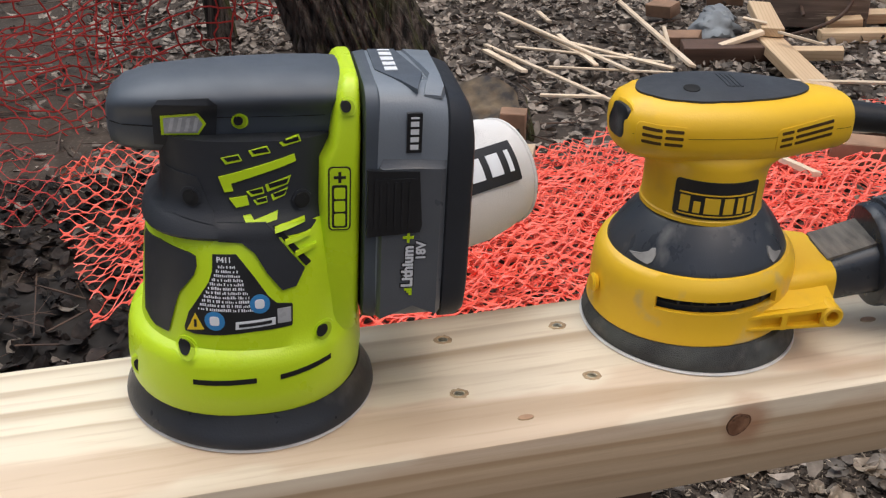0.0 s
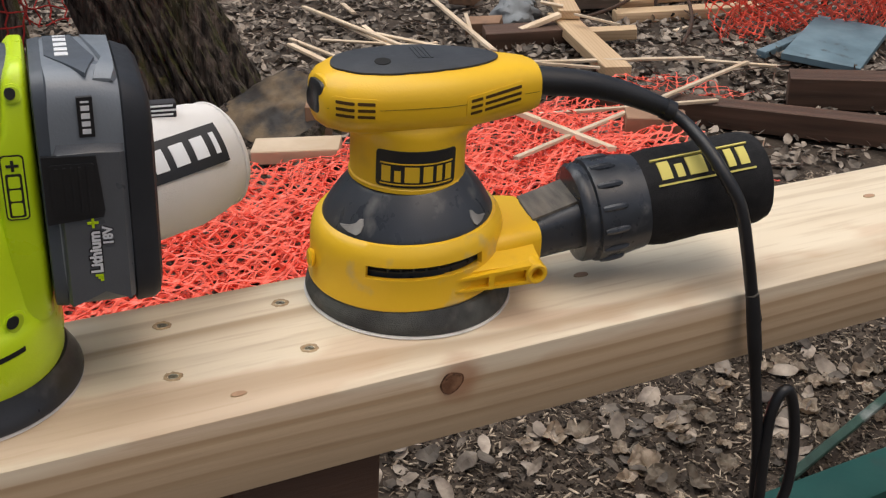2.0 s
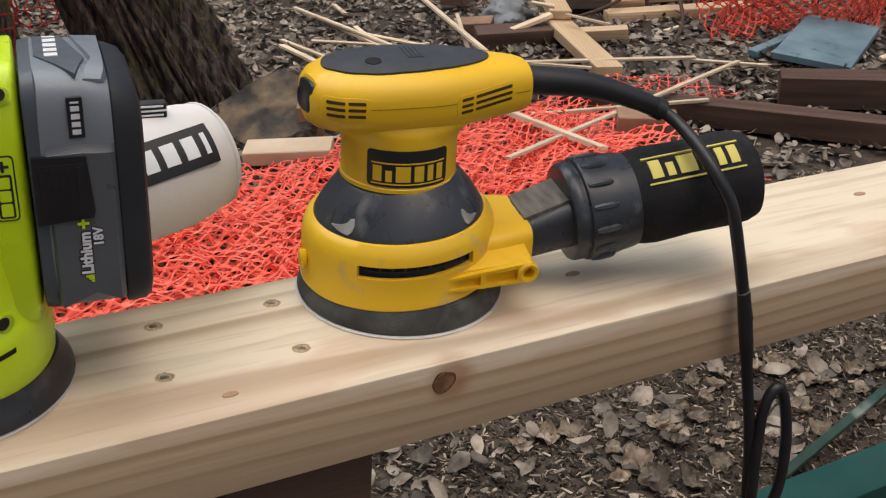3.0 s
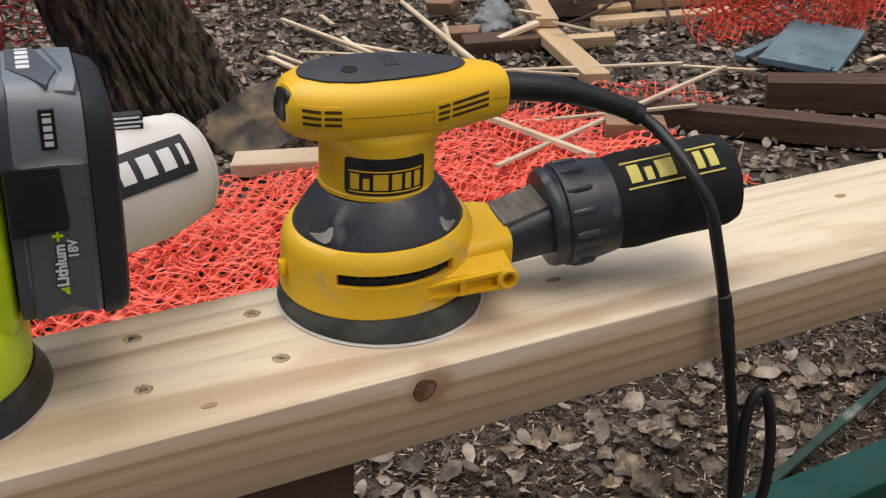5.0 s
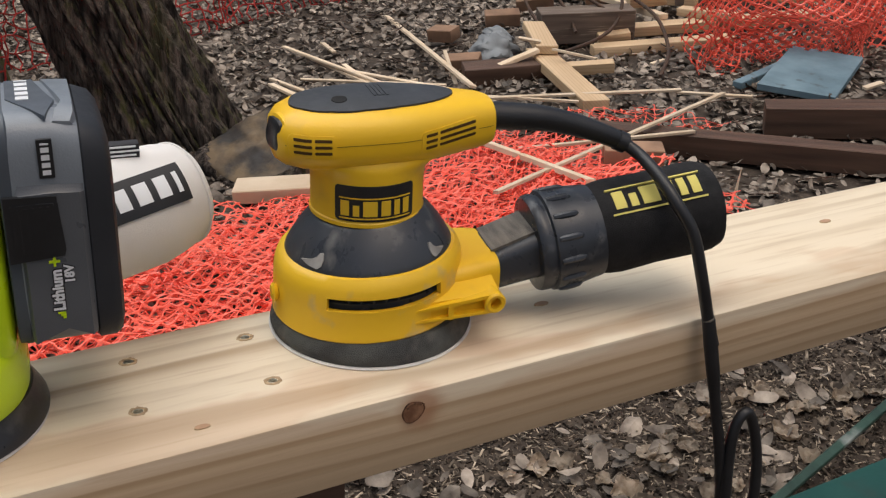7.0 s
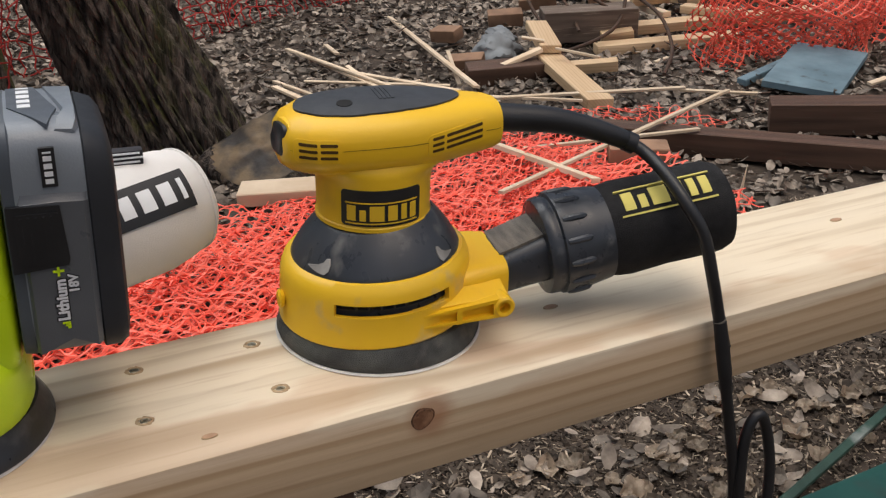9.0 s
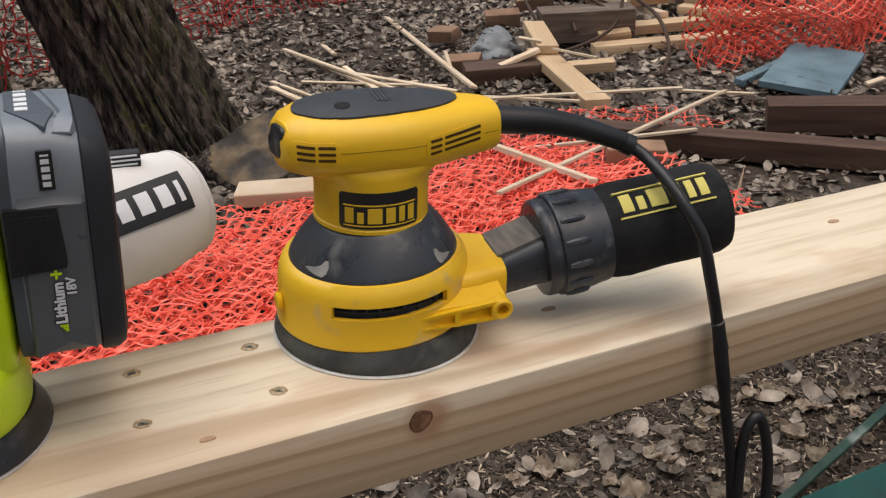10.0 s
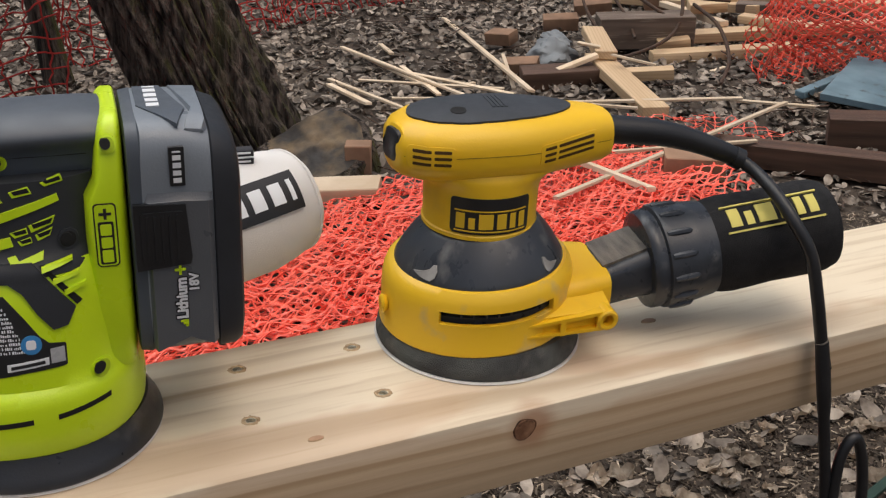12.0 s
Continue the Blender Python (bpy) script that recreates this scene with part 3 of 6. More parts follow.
def make_beam():
    bm = block((BEAM_X0, 0, TOP - DEEP), (BEAM_X1, WIDE, TOP), 0.0014, 2)
    beam = finish(bm, "timber_beam", BEAM)
    tagged(beam, "pale fresh pine timber beam with knots and sunk screws", "beam")
    # knots: a round face with a dark rim, just proud of the wood
    for x, y, z, r, q, face in ((0.200, 0, -0.0125, 0.0075, 1.0, "front"), (0.083, 0.018, 0, 0.0040, 0.6, "top"), (0.605, 0.083, 0, 0.0046, 0.6, "top"), (0.325, 0.060, 0, 0.0044, 0.6, "top"), (-0.013, 0.062, 0, 0.0030, 0.7, "top")):
        for name, prof, stuff in (("knot", [(0, 0.0002), (r * 0.35, 0.0004), (r * 0.6, 0.0002), (r * 0.86, 0.0004), (r * 0.92, -0.001)], KNOT if face == "front" else KNOTPALE),
                                  ("knot_rim", [(r * 0.84, -0.001), (r * 0.91, 0.0003), (r * 0.97, 0.0003), (r * 1.02, -0.001)], KNOTRIM if face == "front" else FRAY)):
            bm = revolve(prof, 28)
            for v in bm.verts:
                c = v.co.copy()
                w = 1 + (0.24 if face == "front" else 0.26) * noise.noise(Vector((c.x * 130, c.y * 130, x * 9)))
                v.co = Vector((x + c.x * w, -0.0002 - c.z, TOP + z + c.y * q * w)) if face == "front" else Vector((x + c.x * 1.2 * w, y + c.y * q * w, TOP + 0.0002 + c.z))
            part(name, bm, stuff, beam, "round red-brown knot" if name == "knot" and face == "front" else "")
    # screws sunk in frayed holes
    for n, (x, y) in enumerate(((0.135, 0.099), (0.064, 0.100), (0.133, 0.0455), (0.056, 0.047))):
        bm = revolve([(0.0050, -0.0004), (0.0045, 0.0005), (0.0036, 0.0007), (0.0029, 0.0003), (0.0027, -0.001)], 22)
        for v in bm.verts:
            k = 1 + 0.22 * noise.noise(Vector((v.co.x * 700, v.co.y * 700, n * 3.0)))
            v.co = Vector((v.co.x * k * 1.12, v.co.y * k * 0.9, v.co.z))
        ring = part("screw_hole", bm, FRAY, beam, "frayed screw hole")
        ring.location = (x, y, TOP)
        head = part("screw", joined([revolve([(0, 0.00015), (0.0012, 0.00015), (0.0022, 0.0004), (0.0027, 0.0001)], 20),
                                     block((-0.0014, -0.0005, 0.0001), (0.0014, 0.0005, 0.0006), 0), block((-0.0005, -0.0014, 0.0001), (0.0005, 0.0014, 0.0006), 0)]), STEEL, beam, "countersunk steel screw head")
        head.matrix_basis = pose(x, y, TOP, 0, 0, 37 * x * 100)
    return beam


make_beam()


def make_post(x):
    bm = block((x - 0.045, 0.018, ground_z(x, 0.06) - 0.05), (x + 0.045, 0.107, TOP - DEEP - 0.001), 0.003)
    return tagged(finish(bm, "support_post", DARKWOOD), "dark brown wooden post holding up the beam", "post", "beam posts")


for post_x in (-0.75, 0.122, 1.95):
    make_post(post_x)

# ---- trees ----


def make_trunk(name, base, radius, lean, height, label, seed=0, taper=0.75, cols=260, rows=170, ridge=0.075, flare=0.35):
    bm = bmesh.new()
    rings = []
    for k in range(rows + 1):
        h = height * (k / rows) ** 1.5
        s = h / height
        r0 = radius * ((1 - s) + s * taper) * (1 + flare * math.exp(-h / 0.22))
        cx, cy = base[0] + lean[0] * h, base[1] + lean[1] * h
        ring = []
        for i in range(cols):
            a = 2 * math.pi * i / cols
            p = Vector((math.cos(a) * 3.2, math.sin(a) * 3.2, h * 1.1 + seed))
            w = Vector((math.cos(a) * 6 + 0.8 * noise.noise(p), math.sin(a) * 6 + 0.8 * noise.noise(p + Vector((5, 0, 0))), h * 2.6 + seed))
            furrow = 1.5 * min(0.4, abs(noise.noise(w))) + 0.35 * abs(noise.noise(Vector((w.x * 2.3, w.y * 2.3, h * 9)))) + 0.12 * noise.noise(Vector((w.x * 5, w.y * 5, h * 22)))
            root = flare * 0.35 * math.exp(-h / 0.18) * math.sin(5 * a + seed)
            r = r0 * (1 + root + ridge * 3.0 * (furrow - 0.35))
            ring.append(bm.verts.new((cx + r * math.cos(a), cy + r * math.sin(a), base[2] - 0.08 + h)))
        rings.append(ring)
    for a, b in zip(rings, rings[1:]):
        for i in range(cols):
            bm.faces.new((a[i], a[(i + 1) % cols], b[(i + 1) % cols], b[i]))
    bm.faces.new(rings[-1])
    tree = holder(name, pose(0, 0, 0), label, "tree")
    part("trunk", bm, BARK, tree, angle=70)
    return tree


make_trunk("tree", (1.075, 3.60, ground_z(1.075, 3.60)), 0.242, (-0.405, 0.22), 3.2, "large leaning tree trunk with dark furrowed bark and moss", 1, taper=0.88, ridge=0.10, flare=0.24)
make_trunk("sapling", (0.58, 4.75, ground_z(0.58, 4.75)), 0.055, (-0.16, 0.09), 3.0, "thin dark sapling trunk among the leaves", 5, cols=24, rows=40, ridge=0.03)
make_trunk("sapling", (-0.75, 6.2, ground_z(-0.75, 6.2)), 0.05, (0.05, 0.02), 3.0, "thin dark sapling trunk behind the net", 9, cols=24, rows=40, ridge=0.03)

# ---- orange net ----


def net_sheet(name, place, length, depth, label, cell=0.052, pitch=0.021, strand=0.0040, seed=0, group="", parts=7, material=None):
    """Stretched plastic mesh: wavy strands that meet their neighbours, laid over place(s, t)."""
    verts, faces = [], []
    lines, steps = int(depth / pitch), int(length / cell * parts)
    for j in range(lines):
        last = None
        for i in range(steps + 1):
            s = length * i / steps
            t = j * pitch + pitch * 0.48 * math.sin(2 * math.pi * s / cell + j * math.pi)
            p, q = Vector(place(s, t)), Vector(place(s + 0.004, t))
            q2 = Vector(place(s, t + 0.004))
            d, w = (q - p).normalized(), (q2 - p).normalized()
            up = d.cross(w).normalized()
            at = len(verts)
            # narrow in the middle of a cell, broad where two strands are welded
            half = strand * (0.74 + 0.45 * math.sin(2 * math.pi * s / cell) ** 4)
            verts += [p + w * half, p + up * half * 0.45, p - w * half, p - up * half * 0.45]
            if last is not None:
                faces += [(last + k, last + (k + 1) % 4, at + (k + 1) % 4, at + k) for k in range(4)]
            last = at
    me = bpy.data.meshes.new(name)
    me.from_pydata(verts, [], faces)
    me.materials.append(material or NET)
    return tagged(new(name, me), label, "safety net", group)


def drape(ox, oy, ux, uy, vx, vy, rise, amp, seed, freq=3.0, slide=0.05):
    """Lays a sheet from (ox, oy) along two directions on the ground, rumpled and pulled about."""
    def place(s, t):
        q = Vector((s * freq, t * freq, seed * 3.7))
        g = Vector((s * freq * 2.7, t * freq * 2.7, seed * 5.1))
        x = ox + ux * s + vx * t + slide * noise.noise(q + Vector((9, 0, 0))) + 0.35 * slide * noise.noise(g)
        y = oy + uy * s + vy * t + slide * noise.noise(q + Vector((0, 9, 0))) + 0.35 * slide * noise.noise(g + Vector((4, 4, 0)))
        crease = abs(noise.noise(Vector((s * 7 + t * 3, t * 13 - s * 2, seed * 1.9))))
        z = ground_z(x, y) + max(0.006, rise(s, t) + amp * noise.noise(q) + amp * 0.45 * noise.noise(g) + 0.05 * (0.3 - crease))
        return x, y, z
    return place


heap = "red-orange plastic safety netting heaped loosely on the ground"
net_sheet("safety_net", drape(0.0, 1.55, 0.99, 0.10, -0.05, 1.0, lambda s, t: 0.04, 0.045, 1, 3.0, 0.03), 2.25, 1.05, heap, seed=1, group="netting", cell=0.060, pitch=0.025, strand=0.0055)
net_sheet("safety_net", drape(0.15, 1.45, 0.98, 0.16, -0.12, 0.96, lambda s, t: 0.07, 0.055, 2, 3.2, 0.035), 2.2, 1.02, heap, seed=2, group="netting", cell=0.058, pitch=0.023, strand=0.0055)
net_sheet("safety_net", drape(0.05, 1.30, 0.97, 0.05, 0.10, 0.98, lambda s, t: 0.10, 0.055, 3, 3.6, 0.04), 1.9, 1.12, heap, seed=3, group="netting", cell=0.055, pitch=0.022, strand=0.0053)
net_sheet("safety_net", drape(0.35, 1.60, 0.93, 0.30, -0.25, 0.93, lambda s, t: 0.09, 0.06, 7, 3.0, 0.045), 1.9, 0.72, heap, seed=21, group="netting", cell=0.058, pitch=0.023)
net_sheet("safety_net", drape(-0.05, 1.75, 0.96, -0.05, 0.12, 0.95, lambda s, t: 0.12, 0.06, 9, 3.4, 0.045), 2.2, 0.62, heap, seed=22, group="netting", cell=0.058, pitch=0.023, strand=0.0055)
net_sheet("safety_net", drape(1.95, 2.55, 0.9, 0.0, -0.2, 0.9, lambda s, t: 0.03, 0.03, 4), 1.0, 0.48, "red-orange plastic safety netting flat on leaves", seed=4, group="netting", cell=0.06, pitch=0.027)


def hung(ax, ay, bx, by, z0, z1, sag, seed, push=0.12):
    """A sheet standing from (ax, ay) to (bx, by): s runs along, t upwards."""
    span = math.hypot(bx - ax, by - ay)

    def place(s, t):
        f = s / span
        nx, ny = -(by - ay) / span, (bx - ax) / span
        off = push * noise.noise(Vector((s * 2.2, t * 2.5, seed * 3.3))) - 0.25 * max(0, 0.3 - t)
        slip = 0.09 * noise.noise(Vector((s * 3.1, t * 3.3, seed * 2.1)))
        x, y = ax + (bx - ax) * (f + slip / span) + nx * off, ay + (by - ay) * (f + slip / span) + ny * off
        h = z1 - z0 - sag * math.sin(math.pi * min(1, max(0, f)))
        return x, y, ground_z(x, y) + z0 + t * h / (z1 - z0) + 0.05 * noise.noise(Vector((s * 4, t * 4, seed))) + 0.02 * noise.noise(Vector((s * 11, t * 11, seed)))
    return place


stands = "sagging red-orange plastic safety net standing behind the debris"
net_sheet("safety_net", hung(3.28, 3.28, 5.3, 3.25, 0.0, 0.75, 0.1, 1, 0.2), 2.3, 0.75, stands, seed=5, group="netting", cell=0.055, pitch=0.024, strand=0.0060)
net_sheet("safety_net", hung(3.30, 3.24, 5.3, 3.20, 0.0, 0.60, 0.1, 6, 0.25), 2.2, 0.60, stands, seed=7, group="netting", cell=0.055, pitch=0.022, strand=0.0060)
net_sheet("safety_net", hung(3.28, 3.22, 5.3, 3.15, 0.02, 0.55, 0.05, 11, 0.4), 2.2, 0.62, stands, seed=31, group="netting", cell=0.05, pitch=0.021, strand=0.0060)


def fence_net(name, place, length, height, label, across, up, strand):
    """Fence mesh of upright and level ribbons."""
    pieces = []
    for i in range(int(length / across) + 1):
        pieces.append([place(i * across + 0.012 * math.sin(i * 2.1 + t * 3), height * t / 24) for t in range(25)])
    for j in range(int(height / up) + 1):
        pieces.append([place(length * s / 60, j * up + 0.012 * math.sin(j * 1.7 + s * 0.5)) for s in range(61)])
    verts, faces = [], []
    for line in pieces:
        pts = [Vector(p) for p in line]
        for k, p in enumerate(pts):
            d = (pts[min(k + 1, len(pts) - 1)] - pts[max(k - 1, 0)]).normalized()
            o = d.cross(Vector((0.3, 0.9, 0.0))).normalized()
            w = d.cross(o)
            at = len(verts)
            verts += [p + o * strand, p + w * strand * 0.4, p - o * strand, p - w * strand * 0.4]
            if k:
                faces += [(at - 4 + q, at - 4 + (q + 1) % 4, at + (q + 1) % 4, at + q) for q in range(4)]
    me = bpy.data.meshes.new(name)
    me.from_pydata(verts, [], faces)
    me.materials.append(OLDNET)
    return tagged(new(name, me), label, "safety net", "netting")


fence = "dull red plastic safety fence net strung across the wood"
fence_net("fence_net", hung(-1.6, 3.75, 0.62, 4.6, 0.0, 1.05, 0.30, 2), 2.3, 1.05, fence, 0.085, 0.075, 0.0040)
fence_net("fence_net", hung(-1.5, 3.2, 0.30, 4.0, -0.1, 0.45, 0.10, 12, 0.3), 1.9, 0.5, fence, 0.06, 0.045, 0.0032)
fence_net("fence_net", hung(1.0, 5.15, 3.0, 5.85, -0.1, 0.75, 0.2, 3), 2.1, 0.85, fence, 0.05, 0.07, 0.0042)
fence_net("fence_net", hung(0.55, 4.9, 1.3, 5.3, -0.1, 0.9, 0.1, 4), 0.9, 1.0, fence, 0.055, 0.07, 0.0040)
fallen = "tangled red-orange plastic safety net fallen at the edge of the bank"
net_sheet("safety_net", drape(-1.10, 2.62, 0.98, 0.10, -0.10, 0.95, lambda s, t: 0.06 + 0.12 * t, 0.07, 5, 3.0, 0.08), 0.95, 0.50, fallen, seed=10, group="netting", cell=0.075, pitch=0.036, strand=0.0032, material=OLDNET)
net_sheet("safety_net", drape(-0.16, 2.02, 0.95, 0.25, -0.06, 0.97, lambda s, t: 0.10, 0.07, 8, 3.0, 0.06), 0.70, 1.05, fallen, seed=11, group="netting", cell=0.058, pitch=0.026)

# ---- timber debris ----


def board(name, a, b, w, h, material, label, category, roll=0.0, lift=(0.0, 0.0), group="", bevel=0.003, above=None):
    """A length of wood whose underside runs from a to b (x, y) on the ground, raised by lift at each end."""
    za = ground_z(*a) + lift[0]
    zb = ground_z(*b) + lift[1]
    p, q = Vector((*a, za)), Vector((*b, zb))
    bm = block((0, -w / 2, 0), ((q - p).length, w / 2, h), min(bevel, w * 0.2, h * 0.2), 1)
    r = random.Random(round(a[0] * 1000 + b[1] * 77))
    for v in bm.verts:
        v.co += Vector((r.uniform(-1, 1) * 0.002, 0, 0))
    d = (q - p).normalized()
    rot = d.to_track_quat("X", "Z").to_matrix().to_4x4()
    ob = finish(bm, name, material, m=Matrix.Translation(p) @ rot @ pose(0, 0, 0, roll))
    return tagged(ob, label, category, group)


plank = "pale sawn pine offcut lying in the scrap heap"
G1 = "scrap timber pile"
board("pine_plank", (2.75, 3.70), (2.565, 2.98), 0.115, 0.045, PINE, "thick pale pine plank slanting down the scrap heap", "plank", 0, (0.06, 0.015), G1)
board("pine_plank", (2.86, 3.92), (2.72, 3.58), 0.10, 0.04, PINE, plank, "plank", 0, (0.13, 0.105), G1)
board("pine_plank", (3.40, 3.90), (4.35, 3.60), 0.09, 0.05, PINE, plank, "plank", 0, (0.03, 0.04), G1)
board("pine_plank", (3.10, 3.76), (3.75, 3.52), 0.09, 0.05, PINE, plank, "plank", 0, (0.0, 0.0), G1)
board("pine_plank", (4.05, 4.55), (4.70, 3.95), 0.09, 0.045, PINE, plank, "plank", 0, (0.06, 0.03), G1)
board("pine_plank", (3.80, 4.45), (4.55, 3.75), 0.09, 0.045, PINE, plank, "plank", 0, (0.10, 0.09), G1)
board("pine_plank", (3.70, 5.0), (3.98, 4.05), 0.09, 0.045, PINE, plank, "plank", 0, (0.02, 0.08), G1)
board("dark_offcut", (2.98, 4.04), (3.40, 3.86), 0.15, 0.15, WEATHERED, "grey-brown weathered square timber offcut in the heap", "timber offcut", 0, (0.03, 0.03), G1)
board("scrap_plank", (3.92, 4.17), (4.28, 3.81), 0.1, 0.045, WEATHERED, "weathered grey-brown plank in the scrap heap", "plank", 0, (0.08, 0.08), G1)
board("scrap_plank", (3.74, 3.92), (3.89, 3.65), 0.08, 0.04, PINE, "pale sawn pine offcut lying in the scrap heap", "plank", 0, (0.08, 0.08), G1)
board("scrap_plank", (3.67, 4.47), (3.61, 3.88), 0.05, 0.03, LATH, "narrow pale strip of wood on the scrap heap", "plank", 0, (0.08, 0.08), G1)
board("dark_offcut", (2.36, 3.68), (2.78, 3.52), 0.14, 0.09, DARKWOOD, "dark stained timber offcut beneath the plank", "timber offcut", 0, (0, 0), G1)
for a, b, w, h, l in (((2.98, 4.55), (3.14, 4.47), 0.09, 0.07, 0.02), ((2.57, 4.37), (2.64, 4.25), 0.09, 0.06, 0.03), ((2.40, 3.90), (2.52, 3.80), 0.09, 0.075, 0.0),
                      ((3.20, 3.86), (3.34, 3.80), 0.08, 0.05, 0.03), ((3.72, 4.70), (3.86, 4.62), 0.09, 0.09, 0.02), ((3.55, 4.1), (3.72, 4.02), 0.09, 0.05, 0.12), ((3.36, 4.85), (3.54, 4.75), 0.09, 0.07, 0.02),
                      ((2.78, 3.50), (2.96, 3.40), 0.05, 0.05, 0.02)):
    board("wood_block", a, b, w, h, RUSTWOOD if h > 0.055 else PINE, "small sawn wooden block in the scrap heap", "wood block", 8, (l, l + 0.01), "wood blocks")
board("dark_beam", (2.22, 2.79), (3.42, 1.34), 0.09, 0.085, DARKWOOD, "long dark red-brown stained timber on the ground", "timber beam", 0, (0.0, 0.0), "dark timbers")
board("dark_beam", (2.915, 2.415), (3.94, 1.57), 0.12, 0.115, DARKWOOD, "dark stained timber lying behind another", "timber beam", 0, (0.015, 0.04), "dark timbers")
board("blue_board", (3.29, 2.645), (3.77, 2.955), 0.31, 0.03, BLUEPAINT, "weathered blue-grey painted board on the leaves", "board", 0, (0.03, 0.05))
board("narrow_board", (3.19, 2.87), (3.67, 3.00), 0.045, 0.03, BLUEPAINT, "narrow dark blue-grey board beside the wide one", "board", 0, (0.02, 0.04))
board("brick_block", (2.13, 2.34), (2.30, 2.24), 0.10, 0.075, RUSTWOOD, "reddish wooden block beside the net", "wood block", 0, (0.05, 0.05), "wood blocks")
board("wood_block", (1.25, 2.94), (1.33, 2.90), 0.07, 0.13, RUSTWOOD, "upright reddish wooden block beside the log", "wood block", 0, (0.0, 0.0), "wood blocks")
board("pine_plank", (0.995, 2.745), (1.24, 2.615), 0.12, 0.045, LATH, "short pale pine plank half under the net", "plank", 0, (0.04, 0.04))
lath = "thin pale split wooden lath lying across the debris"
LATHS = [((2.67, 5.10), (2.17, 3.28), 0.03, 0.012, 0.02, 0.1),
         ((1.63, 4.13), (1.79, 3.20), 0.022, 0.010, 0.04, 0.04),
         ((1.97, 4.02), (2.18, 3.43), 0.022, 0.010, 0.05, 0.05),
         ((1.76, 3.72), (2.15, 3.38), 0.016, 0.008, 0.04, 0.05),
         ((1.88, 4.62), (2.00, 3.44), 0.022, 0.010, 0.05, 0.06),
         ((1.73, 4.02), (2.20, 3.55), 0.016, 0.008, 0.05, 0.05),
         ((1.57, 3.35), (1.79, 3.24), 0.020, 0.010, 0.04, 0.04),
         ((1.93, 4.49), (1.95, 3.71), 0.024, 0.012, 0.03, 0.05),
         ((2.08, 4.61), (2.07, 4.44), 0.024, 0.01, 0.03, 0.03),
         ((2.02, 4.21), (1.92, 3.60), 0.022, 0.01, 0.03, 0.06),
         ((1.60, 4.05), (1.62, 3.64), 0.03, 0.012, 0.03, 0.05),
         ((2.15, 3.26), (2.93, 2.91), 0.02, 0.01, 0.06, 0.05),
         ((2.94, 2.95), (3.10, 2.68), 0.018, 0.01, 0.03, 0.05),
         ((1.58, 2.12), (2.97, 2.71), 0.020, 0.01, 0.13, 0.08),
         ((1.88, 2.47), (2.54, 2.37), 0.017, 0.01, 0.11, 0.1),
         ((1.785, 2.60), (1.885, 2.07), 0.036, 0.016, 0.12, 0.12),
         ((2.38, 3.90), (2.23, 3.52), 0.016, 0.01, 0.1, 0.05),
         ((2.35, 3.63), (2.68, 3.59), 0.034, 0.018, 0.03, 0.12),
         ((2.22, 3.29), (2.49, 3.00), 0.018, 0.01, 0.05, 0.05),
         ((3.58, 2.56), (3.68, 2.56), 0.026, 0.01, 0.03, 0.04),
         ((2.06, 3.80), (2.19, 3.80), 0.02, 0.01, 0.02, 0.02),
         ((2.63, 3.68), (2.71, 3.62), 0.02, 0.01, 0.16, 0.15),
         ((2.70, 3.51), (2.80, 3.32), 0.016, 0.01, 0.14, 0.12),
         ((3.20, 3.44), (3.30, 3.47), 0.02, 0.01, 0.01, 0.01)]
for a, b, w, h, la, lb in LATHS:
    board("wooden_lath", a, b, w, h, LATH, lath, "lath", random.Random(round(a[0] * 991)).uniform(-12, 12), (la, lb), "wooden laths", 0.001)


def make_splinter(x, y):
    """A split sliver of wood standing on end, tapering to a point."""
    bm = block((-0.011, -0.006, 0), (0.011, 0.006, 0.15), 0.001, 1)
    for v in bm.verts:
        k = 1 - 0.93 * (v.co.z / 0.15)
        v.co.x, v.co.y = v.co.x * k + 0.10 * v.co.z, v.co.y * k
    return tagged(finish(bm, "wood_splinter", LATH, m=pose(x, y, ground_z(x, y) - 0.005, 4, -3, 20)), "pale wood splinter standing behind the beam", "splinter")


make_splinter(2.345, 1.94)


def make_stone(x, y, size, label, material, seed, squash=(1, 0.8, 0.65)):
    bm = bmesh.new()
    bmesh.ops.create_icosphere(bm, subdivisions=4, radius=size)
    for v in bm.verts:
        d = v.co.normalized()
        k = 1 + 0.45 * abs(noise.noise(d * 1.5 + Vector((seed, 0, 0)))) + 0.25 * noise.noise(d * 1.8 + Vector((seed, 2, 0))) + 0.05 * noise.noise(d * 7 + Vector((seed, 0, 5))) + 0.02 * noise.noise(d * 19)
        v.co = Vector([c * k * s for c, s in zip(v.co, squash)])
    return tagged(finish(bm, "stone", material, m=pose(x, y, ground_z(x, y) + size * squash[2] * 0.75, 10, 0, 40 * seed), angle=30), label, "stone", "stones")


make_stone(2.66, 3.93, 0.110, "pale grey angular stone in the scrap heap", STONE, 1)
make_stone(2.80, 4.14, 0.085, "small dark grey stone behind another", STONE, 2)


